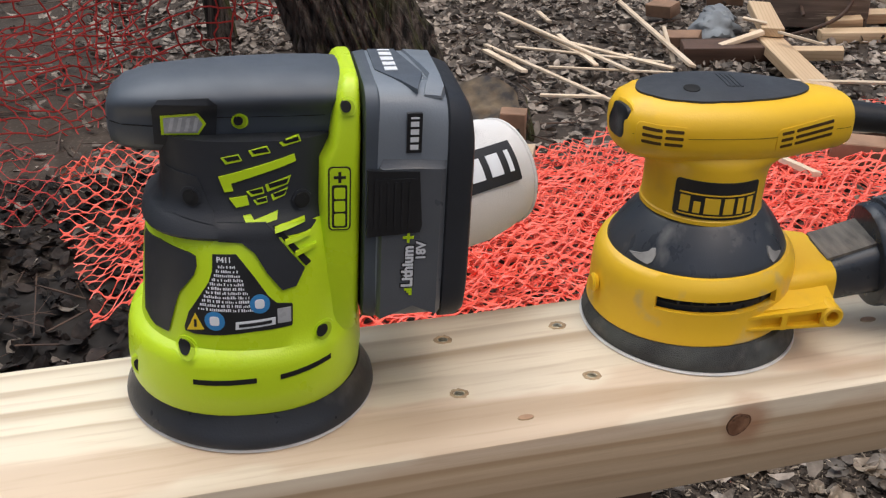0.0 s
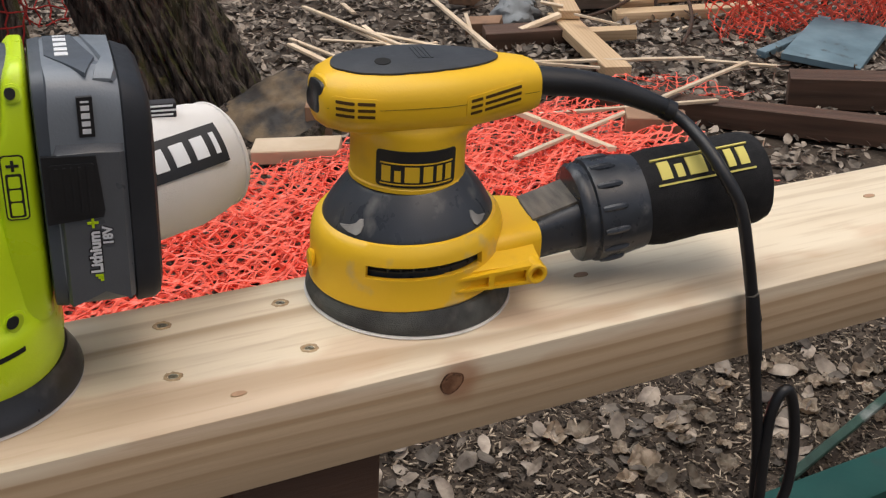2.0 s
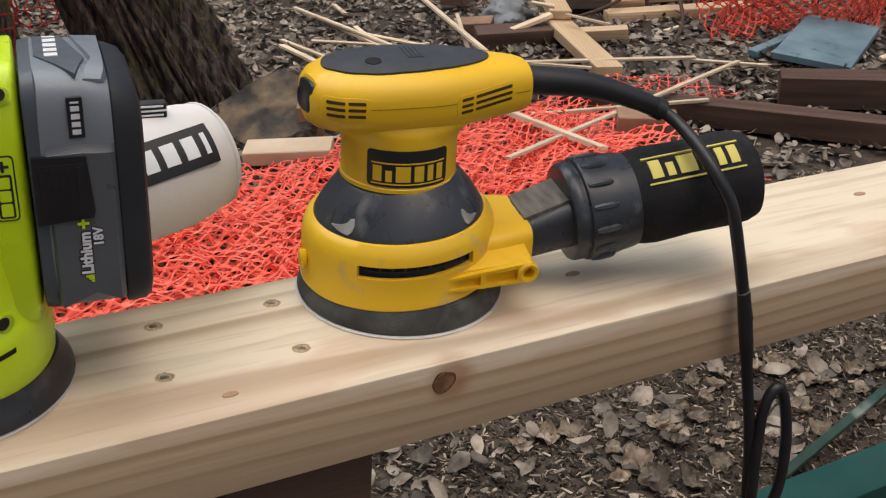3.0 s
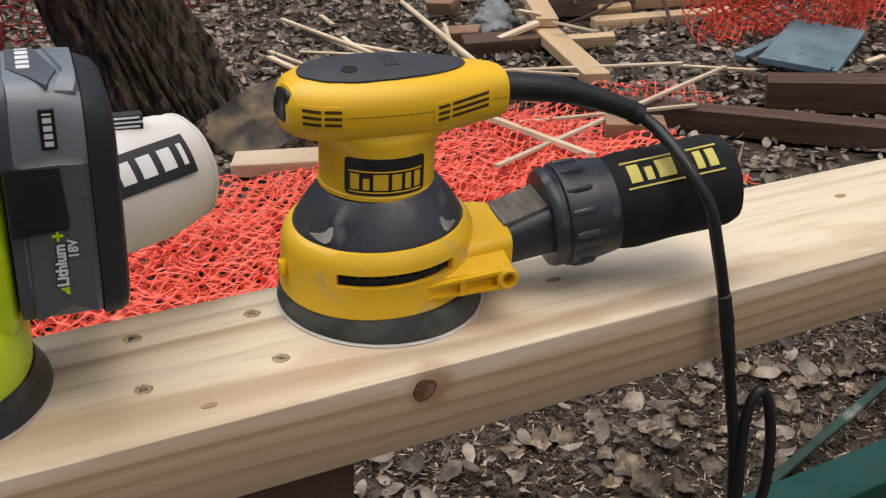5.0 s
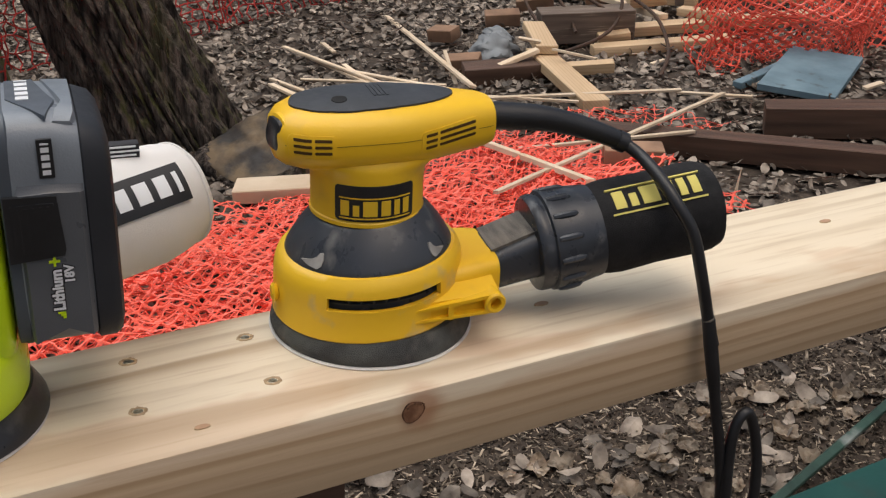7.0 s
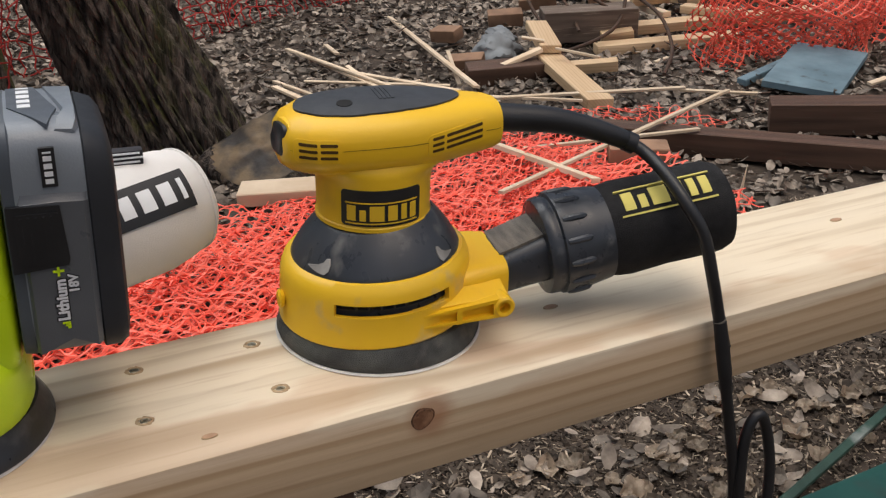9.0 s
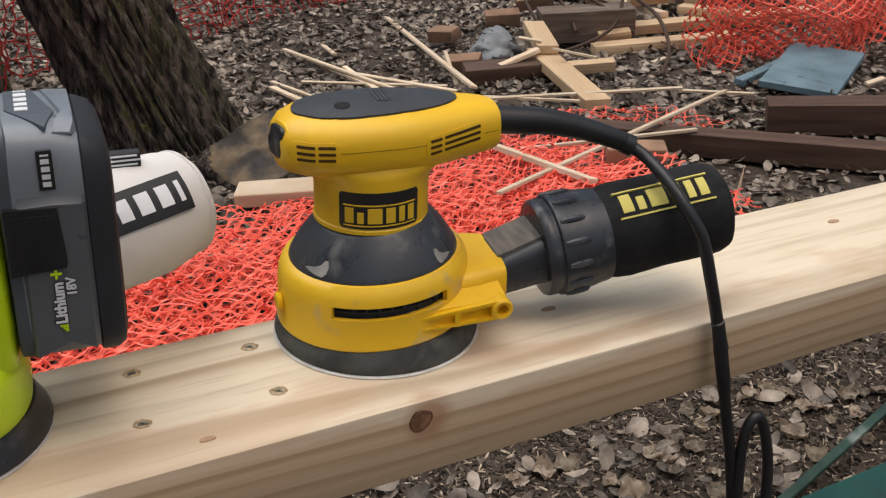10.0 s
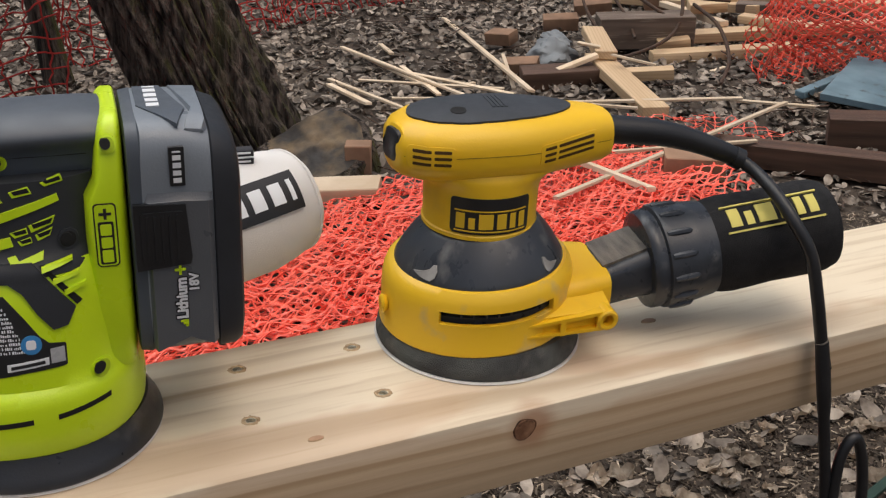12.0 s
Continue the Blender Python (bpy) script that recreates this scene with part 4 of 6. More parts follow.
def make_log():
    """A sawn log section on its side, its cut face turned up towards the beam."""
    bm = bmesh.new()
    rings = []
    for r, z in [(0.0, 0.0)] + [(0.0125 * q, 0.0) for q in range(1, 13)] + [(0.158, -0.004), (0.170, -0.012), (0.176, -0.03), (0.174, -0.09), (0.172, -0.16), (0.176, -0.30), (0.0, -0.31)]:
        ring = []
        for i in range(64):
            a = 2 * math.pi * i / 64
            k = 1 + 0.10 * noise.noise(Vector((math.cos(a) * 1.5, math.sin(a) * 1.5, z * 2))) + (0.05 * noise.noise(Vector((math.cos(a) * 7, math.sin(a) * 7, z * 12))) if r > 0.12 else 0)
            tip = max(0.0, -math.cos(a))
            x, y = r * k * math.cos(a) * 1.24, r * k * (math.sin(a) * 1.04 * (1 - 0.55 * tip) - 0.22 * tip)
            ring.append(bm.verts.new((x, y, z + (0.018 * noise.noise(Vector((x * 9, y * 9, 1))) + 0.007 * noise.noise(Vector((x * 34, y * 34, 2))) if z > -0.01 else 0.0))))
        rings.append(ring)
    for a, b in zip(rings, rings[1:]):
        for i in range(64):
            bm.faces.new((a[i], a[(i + 1) % 64], b[(i + 1) % 64], b[i]))
    bmesh.ops.remove_doubles(bm, verts=bm.verts, dist=1e-5)
    faces = list(bm.faces)
    log = holder("cut_log", look((1.165, 3.03, ground_z(1.2, 3.1) + 0.122), (1.52, 3.35, ground_z(1.2, 3.1) - 0.678), 10), "sawn log section with a weathered brown cut face", "log")
    face = bm.copy()
    bmesh.ops.delete(bm, geom=[f for f in bm.faces if f.calc_center_median().xy.length < 0.166 and f.calc_center_median().z > -0.05], context="FACES")
    part("bark", bm, BARK, log, "dark bark", 60)
    bmesh.ops.delete(face, geom=[f for f in face.faces if not (f.calc_center_median().xy.length < 0.166 and f.calc_center_median().z > -0.05)], context="FACES")
    part("cut_face", face, ENDGRAIN, log, "weathered brown sawn end", 80)


make_log()


def rod(points, r, label):
    line = [(x, y, ground_z(x, y) + h) for x, y, h in points]
    return tagged(finish(tube(line, r, 8, 5), "bent_rod", RUSTROD), label, "rod", "bent rods")


rodlabel = "bent dark rusty metal rod tangled in the scrap heap"
rod([(3.30, 4.35, 0.33), (3.22, 4.12, 0.25), (3.28, 3.90, 0.16), (3.36, 3.80, 0.06)], 0.009, rodlabel)
rod([(3.18, 4.15, 0.24), (3.38, 4.02, 0.23), (3.64, 3.90, 0.20)], 0.008, rodlabel)
rod([(2.70, 3.74, 0.06), (2.90, 3.70, 0.07), (3.20, 3.78, 0.10), (3.34, 3.88, 0.20), (3.42, 4.05, 0.33)], 0.009, rodlabel)
rod([(3.46, 3.95, 0.20), (3.42, 3.70, 0.14), (3.30, 3.45, 0.06), (3.10, 3.25, 0.02)], 0.009, rodlabel)
rod([(2.92, 3.86, 0.08), (2.94, 4.10, 0.20), (3.02, 4.30, 0.30), (3.12, 4.30, 0.30), (3.12, 4.05, 0.18), (3.06, 3.85, 0.10)], 0.008, rodlabel)

# ---- green trestle at the near side ----


def make_trestle():
    """A painted green metal stand: a broad rail and a slanting worn edge strip."""
    t = holder("green_trestle", pose(0, 0, 0), "dark green painted metal trestle with worn edges", "trestle")
    a, d = Vector((0.80, 0.150, 0.595)), Vector((1.0, 0.03, 0.0)).normalized()
    n = Vector((-d.y, d.x, 0))

    def bar(p, q, w, h):
        f = (q - p).normalized()
        o = f.cross(Vector((0, 0, 1)))
        o = o.normalized() if o.length > 0.2 else n
        up = o.cross(f)
        return loft([[c + o * x + up * y for x, y in rounded(-w / 2, -h / 2, w / 2, h / 2, 0.004, 2)] for c in (p, q)])
    part("top_rail", bar(a - d * 0.25, a + d * 0.75, 0.055, 0.055), GREEN, t, "dark green painted rail")
    part("under_rail", bar(a - d * 0.22 - Vector((0, 0, 0.06)), a + d * 0.72 - Vector((0, 0, 0.06)), 0.03, 0.06), GREEN, t)
    for k in (-0.18, 0.68):
        for side in (-1, 1):
            top = a + d * k + n * 0.03 * side - Vector((0, 0, 0.03))
            foot = a + d * (k * 1.1) + n * 0.24 * side
            foot.z = ground_z(foot.x, foot.y)
            part("leg", bar(top, foot, 0.035, 0.02), GREEN, t)
    return t


make_trestle()
board("metal_strip", (1.34, 0.715), (1.98, 0.895), 0.020, 0.018, GREYGREEN, "worn green painted metal strip with bare edges on soil", "metal strip", 20, (0.01, 0.03))
NEAR_LEAVES = [
    (1.59, 1.05, 0.065, 0), (1.44, 1.08, 0.041, 67), (1.47, 1.04, 0.041, 134), (1.52, 1.07, 0.039, 201), (1.67, 1.02, 0.049, 268), (1.66, 0.96, 0.043, 335), (1.69, 0.95, 0.057, 42), (1.57, 0.90, 0.063, 109), (1.77, 0.94, 0.049, 176),
    (1.81, 0.94, 0.051, 243), (1.84, 0.91, 0.043, 310), (1.55, 0.81, 0.049, 17), (1.27, 0.98, 0.055, 84), (1.27, 0.94, 0.049, 151), (1.33, 0.99, 0.053, 218), (1.35, 0.95, 0.045, 285), (1.09, 1.03, 0.057, 352), (1.04, 1.04, 0.055, 59)]
MORE_LEAVES = [
    (0.97, 1.04, 0.035, 126), (1.14, 0.88, 0.071, 193), (1.14, 0.82, 0.069, 260), (1.29, 0.81, 0.045, 327), (1.35, 0.80, 0.039, 34), (1.20, 0.79, 0.065, 101), (1.08, 0.85, 0.043, 168), (1.55, 0.96, 0.035, 235), (1.74, 0.88, 0.039, 302),
    (1.67, 0.89, 0.033, 9), (1.41, 1.00, 0.033, 76), (1.26, 0.90, 0.039, 143), (1.39, 0.89, 0.033, 210), (1.13, 0.94, 0.033, 277), (1.68, 0.80, 0.039, 344), (1.74, 1.02, 0.039, 51), (1.65, 1.06, 0.039, 118), (1.32, 0.86, 0.035, 185)]
for lx, ly, ls, lt in NEAR_LEAVES + MORE_LEAVES:
    dry_leaf(lx, ly, ls, lt, round(lx * 1000 + ly * 10))
# ---- yellow corded sander ----


def head_rows(rows, u):
    """Half width, underside and top of a lofted handle at u."""
    for a, b in zip(rows, rows[1:]):
        if a[0] <= u <= b[0]:
            t = (u - a[0]) / (b[0] - a[0])
            return [p + (q - p) * t for p, q in zip(a[1:], b[1:])]
    return list(rows[0][1:] if u < rows[0][0] else rows[-1][1:])


def along(rows, n=2.6, count=44):
    """Sections of a handle that runs along x: rows of (u, half width, underside, top)."""
    return loft([[(u, p, (zb + zt) / 2 + q) for p, q in oval(hw, (zt - zb) / 2, n, count)] for u, hw, zb, zt in rows])


def on_top(rows, n=2.6):
    def place(u, v, lift):
        hw, zb, zt = head_rows(rows, u)
        k = min(0.999, abs(v) / hw)
        return u, v, (zb + zt) / 2 + (zt - zb) / 2 * (1 - k ** n) ** (1 / n) + lift
    return place


def on_side(rows, n=2.6):
    def place(u, z, lift):
        hw, zb, zt = head_rows(rows, u)
        k = min(0.999, abs(z - (zb + zt) / 2) / ((zt - zb) / 2))
        return u, -hw * (1 - k ** n) ** (1 / n) - lift, z
    return place


def on_drum(radius, centre):
    """On an upright drum: p runs along the arc, q up; centre: the angle, in degrees, of p = 0."""
    def place(p, q, lift):
        r = (radius(q) if callable(radius) else radius) + lift
        a = radians(centre) + p / r
        return r * math.cos(a), r * math.sin(a), q
    return place


def disc(cx, cy, r, n=22):
    return [(cx + r * math.cos(2 * math.pi * i / n), cy + r * math.sin(2 * math.pi * i / n)) for i in range(n)]


def socket(u, z, r, place, rim, parent):
    """A screw socket: a raised rim, with the hole's shade laid on as discs."""
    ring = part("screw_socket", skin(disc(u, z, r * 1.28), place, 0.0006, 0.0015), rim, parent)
    part("socket_wall", skin(disc(u, z, r), place, 0.0014, 0.0015), RECESS_SHADE if rim is not LIME else SHADED_LIME, ring)
    part("socket_hole", skin(disc(u - r * 0.22, z + r * 0.22, r * 0.70), place, 0.0021, 0.0015), RECESS_SHADE, ring)


def make_yellow_sander():
    m = pose(0.215, 0.0892, TOP, 0, 0, -10)
    inv = m.inverted()
    s = holder("orbital_sander", m, "worn yellow and black corded orbital sander standing on the beam", "sander", "sanders on the beam")
    part("sanding_disc", revolve([(0, 0), (0.0632, 0), (0.0640, 0.0008), (0.0632, 0.0018), (0, 0.0018)], 96), PAPER, s, "pale worn sandpaper disc")
    part("backing_pad", revolve([(0, 0.002), (0.0625, 0.002), (0.0632, 0.004), (0.0622, 0.009), (0.0590, 0.0165), (0.055, 0.018), (0, 0.018)], 96), FOAM, s, "dusty grey foam pad")

    def slot(angle, k):
        return k in (5, 6) and -129 < angle < -57

    def lean(bm):
        """The motor base sits a little askew on its soft pad."""
        for v in bm.verts:
            v.co = Vector((v.co.x * 0.98 - 0.0022, v.co.y * 0.98, v.co.z + 0.058 * v.co.x))
        return bm

    bm = revolve([(0.0560, 0.0160), (0.0592, 0.0161), (0.0603, 0.0176), (0.0602, 0.0196), (0.0594, 0.0216), (0.0594, 0.0370), (0.0592, 0.0410), (0.0590, 0.0446), (0.0583, 0.0486), (0.0568, 0.0525), (0.0540, 0.0556), (0.049, 0.0564)], 120, slot)
    # the slot's edges run inwards as thick walls
    rim = [e for e in bm.edges if len(e.link_faces) == 1 and all(0.0369 < v.co.z < 0.0447 for v in e.verts)]
    for v in [g for g in bmesh.ops.extrude_edge_only(bm, edges=rim)["geom"] if isinstance(g, bmesh.types.BMVert)]:
        v.co.x, v.co.y = v.co.x * 0.945, v.co.y * 0.945
    part("base_housing", lean(bm), YELLOWBASE, s, "scuffed yellow plastic")
    # Plain black drum: the darkness inside the slot is its colour.
    part("inner_fan", lean(revolve([(0.0520, 0.02), (0.0520, 0.05)], 60)), RECESS_SHADE, s)
    part("fan_shroud", lean(revolve([(0.0535, 0.0340), (0.0540, 0.0395), (0.0530, 0.0402), (0.0520, 0.0402)], 72)), SLEEVE, s, "dark ring behind the slot")
    for a in (-117, -109, -101, -93, -85):
        bm = block((-0.0007, -0.0007, 0.039), (0.0007, 0.0007, 0.0435), 0)
        for v in bm.verts:
            v.co += Vector((0.0532 * math.cos(radians(a)), 0.0532 * math.sin(radians(a)), 0))
        part("fan_rib", lean(bm), FOAM, s)

    def skirt_r(z):
        t = (z - 0.0555) / 0.0235
        return 0.0520 - 0.0172 * t + 0.0014 * math.sin(math.pi * min(1, max(0, t)))
    part("skirt", lean(revolve([(0.0490, 0.0550), (0.0520, 0.0556)] + [(skirt_r(0.0555 + 0.0235 * i / 10), 0.0562 + 0.0233 * i / 10) for i in range(11)] + [(0.034, 0.0800)], 96)), SKIRT, s, "dusty dark grey rubber skirt")
    for c, f in ((-145, 1), (-50, -0.8)):
        drop = [(-0.0105, 0.0600), (-0.0030, 0.0584), (0.0040, 0.0578), (0.0062, 0.0596), (0.0064, 0.0630), (0.0046, 0.0660), (0.0024, 0.0656), (0.0010, 0.0634), (-0.0030, 0.0616)]
        bm = skin([(f * a, b) for a, b in drop], on_drum(skirt_r, c), 0.0012, 0.002)
        part("finger_dimple", lean(bm), DIMPLE, s, "pale dimple")
    for c in (-120, -104, -88, -72):
        part("skirt_rib", lean(skin([(-0.0012, 0.0600), (0.0012, 0.0600), (0.0008, 0.0755), (-0.0008, 0.0755)], on_drum(skirt_r, c), 0.0002, 0.003)), SKIRT, s)
    neck = [(0.0780, 0.0335, 0.0335), (0.0788, 0.0358, 0.0358), (0.0810, 0.0358, 0.0358), (0.0818, 0.0350, 0.0350), (0.0900, 0.0350, 0.0350), (0.1000, 0.0351, 0.0351), (0.1040, 0.0355, 0.0352), (0.1075, 0.0364, 0.0352), (0.1105, 0.0386, 0.0352), (0.1130, 0.0430, 0.0350), (0.1155, 0.0480, 0.0340), (0.1200, 0.0500, 0.0315)]
    part("neck", loft([[(a - 0.0033, b, z) for a, b in oval(hu, hv, 2.0 + 8 * max(0, z - 0.104), 96)] for z, hu, hv in ((z, hu - 0.0012, hv - 0.0012) for z, hu, hv in neck)]), YELLOW, s)

    def nk(a, b, lift):
        x, y, z = on_drum(0.0340, -95.7)(a, b, lift)
        return x - 0.0033, y, z
    plate = part("name_plate", skin(rounded(-0.0248, 0.0826, 0.0248, 0.1046, 0.0026), nk, 0.0005, 0.0025), BLACK, s, "black maker's plate with yellow shapes")
    marks = [skin(p, nk, 0.0009, 0.003) for p in ([(-0.0222, 0.0967), (0.0222, 0.0967), (0.0222, 0.0974), (-0.0222, 0.0974)], [(-0.0222, 0.0842), (0.0222, 0.0842), (0.0222, 0.0849), (-0.0222, 0.0849)])]
    part("plate_line", joined(marks), LOGO_YELLOW, plate)
    for p in maker_marks(-0.0212, 0.0862, 0.0212, 0.0954):
        part("plate_mark", skin(p, nk, 0.0010, 0.003), LOGO_YELLOW, plate)
    rows = [(-0.0605, 0.008, 0.1200, 0.1345), (-0.0592, 0.016, 0.1160, 0.1390), (-0.0545, 0.0235, 0.1130, 0.1432), (-0.045, 0.0300, 0.1108, 0.1466), (-0.030, 0.0340, 0.1092, 0.1488), (-0.010, 0.0355, 0.1085, 0.1500),
            (0.010, 0.0348, 0.1085, 0.1498), (0.028, 0.0308, 0.1095, 0.1486), (0.045, 0.0254, 0.1112, 0.1470), (0.058, 0.0212, 0.1128, 0.1456), (0.066, 0.0190, 0.1140, 0.1444), (0.0712, 0.0162, 0.1158, 0.1426), (0.0728, 0.0120, 0.1188, 0.1398)]
    part("handle_head", along(rows), YELLOW, s, "smooth yellow plastic palm grip")
    top, side = on_top(rows), on_side(rows)
    grip = part("palm_pad", skin([(-0.0008 + 0.0488 * math.copysign(abs(math.cos(a)) ** 0.92, math.cos(a)), (0.0238 - 0.0045 * math.cos(a)) * math.sin(a)) for a in [2 * math.pi * i / 48 for i in range(48)]], top, 0.0011, 0.005), RUBBER, s, "dark grey rubber palm pad")
    bm = revolve([(0.0046, -0.0004), (0.0044, 0.0001), (0.0038, -0.0001), (0, -0.0001)], 28)
    for v in bm.verts:
        v.co = Vector(top(-0.0228 + v.co.x, -0.0105 + v.co.y, 0.0014 + v.co.z))
    part("pad_button", bm, RECESS_SHADE, grip, "round sunk button")
    for p in bars(-0.006, -0.010, 0.004, 0.010, (1, 1, 1, 1), 0.5):
        part("embossed_mark", skin([(q * 0.9 + 0.003, p0) for p0, q in [(b, a) for a, b in p]], top, 0.0015, 0.003), RUBBER, grip)
    # seam round the grip
    seam = [(u, *side(u, (head_rows(rows, u)[1] * 0.47 + head_rows(rows, u)[2] * 0.53), 0.0001)[1:]) for u in [-0.056 + 0.0025 * i for i in range(51)]]
    part("seam", tube(seam, 0.00013, 5, 1), VENT_SHADE, s)
    for u0, u1, zs, split in ((-0.0522, -0.0322, 0.1255, (0.46, 0.54)), (0.0228, 0.0562, 0.1238, (0.22, 0.27))):
        def slant(a, b, lift, start=u0):
            return side(a, b + 0.10 * (a - start) * (start > 0), lift)
        frm = part("vent_frame", skin(rounded(u0 - 0.0026, zs - 0.0022, u1 + 0.0026, zs + 0.0108, 0.0028), slant, 0.0004, 0.003), YELLOW, s)
        # Slots are dark skins on the frame; no opening makes their shade.
        for k in range(3):
            for a, b in ((u0, u0 + (u1 - u0) * split[0]), (u0 + (u1 - u0) * split[1], u1)):
                z = zs + k * 0.0036
                part("vent_slot", skin(rounded(a, z, b, z + 0.0017, 0.0005, 2), slant, 0.0006, 0.003), VENT_SHADE, frm)
    # rocker switch at the front end
    sw = part("switch_frame", loft([[(-0.0580 - d + 0.22 * abs(p - 0.007), p - 0.007, 0.1290 + q) for p, q in oval(0.0115 * k, 0.0135 * k, 3, 24)] for d, k in ((-0.006, 1), (0.0010, 1), (0.0018, 0.88))]), YELLOW, s)
    part("rocker", loft([[(-0.0610 - d + 0.0012 * (q > 0) + 0.22 * abs(p - 0.008), p - 0.008, 0.1318 + q) for p, q in oval(0.0080 * k, 0.0090 * k, 4, 24)] for d, k in ((-0.002, 1), (0.0018, 1), (0.0026, 0.85))]), BLACK, sw, "black rocker switch")
    # dust outlet
    part("dust_outlet", loft([[(u, vc + p, zc + q) for p, q in oval(hv, hz, 4.5, 32)] for u, vc, hv, zc, hz in ((0.020, -0.004, 0.034, 0.0312, 0.0165), (0.045, -0.004, 0.0340, 0.0317, 0.0168), (0.056, -0.004, 0.0325, 0.0322, 0.0166), (0.067, -0.004, 0.0300, 0.0326, 0.0162), (0.0735, -0.004, 0.0282, 0.0328, 0.0156), (0.0745, -0.004, 0.0245, 0.0328, 0.0138))]), YELLOW, s)

    part("outlet_fairing", loft([[(u, v, 0.0228), (u, -0.020, 0.0228), (u, -0.020, 0.0440), (u, v + 0.0185, 0.0422), (u, v + 0.0125, 0.0392), (u, v + 0.0065, 0.0374), (u, v + 0.002, 0.0364), (u, v, 0.0355)] for u, v in ((0.006, -0.0540), (0.020, -0.0530), (0.034, -0.0516), (0.048, -0.0502), (0.060, -0.0488), (0.0670, -0.0470))]), YELLOW, s, angle=60)

    def rail(z0, z1, a=(0.010, -0.0566), b=(0.0625, -0.0535), depth=0.016):
        return loft([[(x, y, z0), (x + 0.003, y + depth, z0), (x + 0.003, y + depth, z1), (x, y, z1)] for x, y in (a, b)])
    bm = joined([rail(0.0228, 0.0250), rail(0.0330, 0.0354), rail(0.0235, 0.0345, (0.0325, -0.0553), (0.0360, -0.0551)), rail(0.0235, 0.0345, (0.0560, -0.0540), (0.0600, -0.0536)),
                                loft([[(x, y + 0.006, 0.0225), (x, y + 0.016, 0.0225), (x, y + 0.016, 0.0350), (x, y + 0.006, 0.0350)] for x, y in ((0.010, -0.0566), (0.0625, -0.0535))])])
    for v in bm.verts:
        v.co.z = 0.0290 + (v.co.z - 0.0290) * min(1.0, 0.55 + 0.45 * v.co.x / 0.034) + 0.030 * v.co.x - 0.0006
    part("side_flange", bm, YELLOW, s)
    bm = revolve([(0.0036, -0.006), (0.0036, 0.0015), (0.0055, 0.0020), (0.0066, 0.0010), (0.0066, -0.016), (0, -0.016)], 28)
    for v in bm.verts:
        v.co = Vector((0.0628 + v.co.x, -0.0530 - v.co.z, 0.0306 + v.co.y))
    boss = part("screw_boss", bm, YELLOW, s)
    bm = revolve([(0.0045, -0.004), (0.0060, 0.0), (0.0045, 0.0022), (0.0, 0.0024)], 20)
    for v in bm.verts:
        v.co = Vector((-0.0625 - v.co.z * 0.6, -0.006 + v.co.x, 0.0300 + v.co.y))
    part("pad_brake_knob", bm, YELLOW, s)
    # dust tube, collar and bag along a slightly rising line
    a, b = Vector((0.078, -0.004, 0.0395)), Vector((0.268, -0.016, 0.0690))
    d = (b - a).normalized()
    across = d.cross(Vector((0, 0, 1))).normalized()
    up = across.cross(d)

    def ring(t, hv, hz, n=2.0, count=40, wob=0.0):
        c = a + d * t - up * 0.0045 * min(1.0, max(0.0, (0.028 - t) / 0.035))
        return [c + across * p * (1 + wob * noise.noise(Vector((p * 60, q * 60, t * 40)))) + up * q * (1 + wob * noise.noise(Vector((p * 60, q * 60, t * 40 + 5)))) for p, q in oval(hv, hz, n, count)]
    part("dust_tube", loft([ring(t, hv, hz, 4) for t, hv, hz in ((-0.012, 0.0230, 0.0135), (-0.003, 0.0230, 0.0140), (0.0035, 0.0230, 0.0145), (0.020, 0.0230, 0.0160), (0.036, 0.0235, 0.0175))]), SLEEVE, s, "scuffed black plastic dust tube")
    part("worn_top", loft([[a + d * t + across * 0.0165 + up * h, a + d * t - across * 0.0165 + up * h, a + d * t - across * 0.0165 + up * (h - 0.002), a + d * t + across * 0.0165 + up * (h - 0.002)] for t, h in ((-0.004, 0.0105), (0.0035, 0.0119), (0.020, 0.0155), (0.028, 0.0172))]), DUSTY, s, "rubbed grey-brown top of the tube")
    collar = part("bag_collar", loft([ring(t, r, r) for t, r in ((0.025, 0.0240), (0.0255, 0.0300), (0.0275, 0.0312), (0.0320, 0.0314), (0.0335, 0.0306), (0.0345, 0.0306), (0.0355, 0.0326), (0.038, 0.0330), (0.042, 0.0322), (0.054, 0.0320), (0.058, 0.0314), (0.064, 0.0306), (0.068, 0.0300), (0.0685, 0.027))]), SLEEVE, s, "ribbed black plastic collar")
    for i in range(14):
        q = 2 * math.pi * i / 14
        o = across * math.cos(q) + up * math.sin(q)
        line = [a + d * t + o * r for t, r in ((0.0370, 0.0322), (0.042, 0.0324), (0.050, 0.0320), (0.053, 0.0308))]
        part("grip_rib", tube(line, [0.0018, 0.0022, 0.0022, 0.001], 8, 3), SLEEVE, collar)
    bag = part("dust_bag", loft([ring(t, r, r, 2.1, 48, 0.015) for t, r in ((0.058, 0.0276), (0.067, 0.0280), (0.074, 0.0296), (0.082, 0.0305), (0.092, 0.0303), (0.106, 0.0296), (0.122, 0.0298), (0.136, 0.0302), (0.144, 0.0296), (0.150, 0.0274), (0.153, 0.0215), (0.154, 0.0110), (0.154, 0.001))]), FABRIC, s, "black woven fabric dust bag")

    across_front = across if across.y < 0 else -across

    def on_bag(p, q, lift):
        f = radians(57) + q / 0.0292
        return a + d * p + (across_front * math.cos(f) + up * math.sin(f)) * (0.0309 + lift)
    part("printed_line", joined([skin([(0.075, z), (0.139, z), (0.139, z + 0.0011), (0.075, z + 0.0011)], on_bag, 0.0003, 0.004) for z in (-0.0098, 0.0078)]), PRINT_YELLOW, bag)
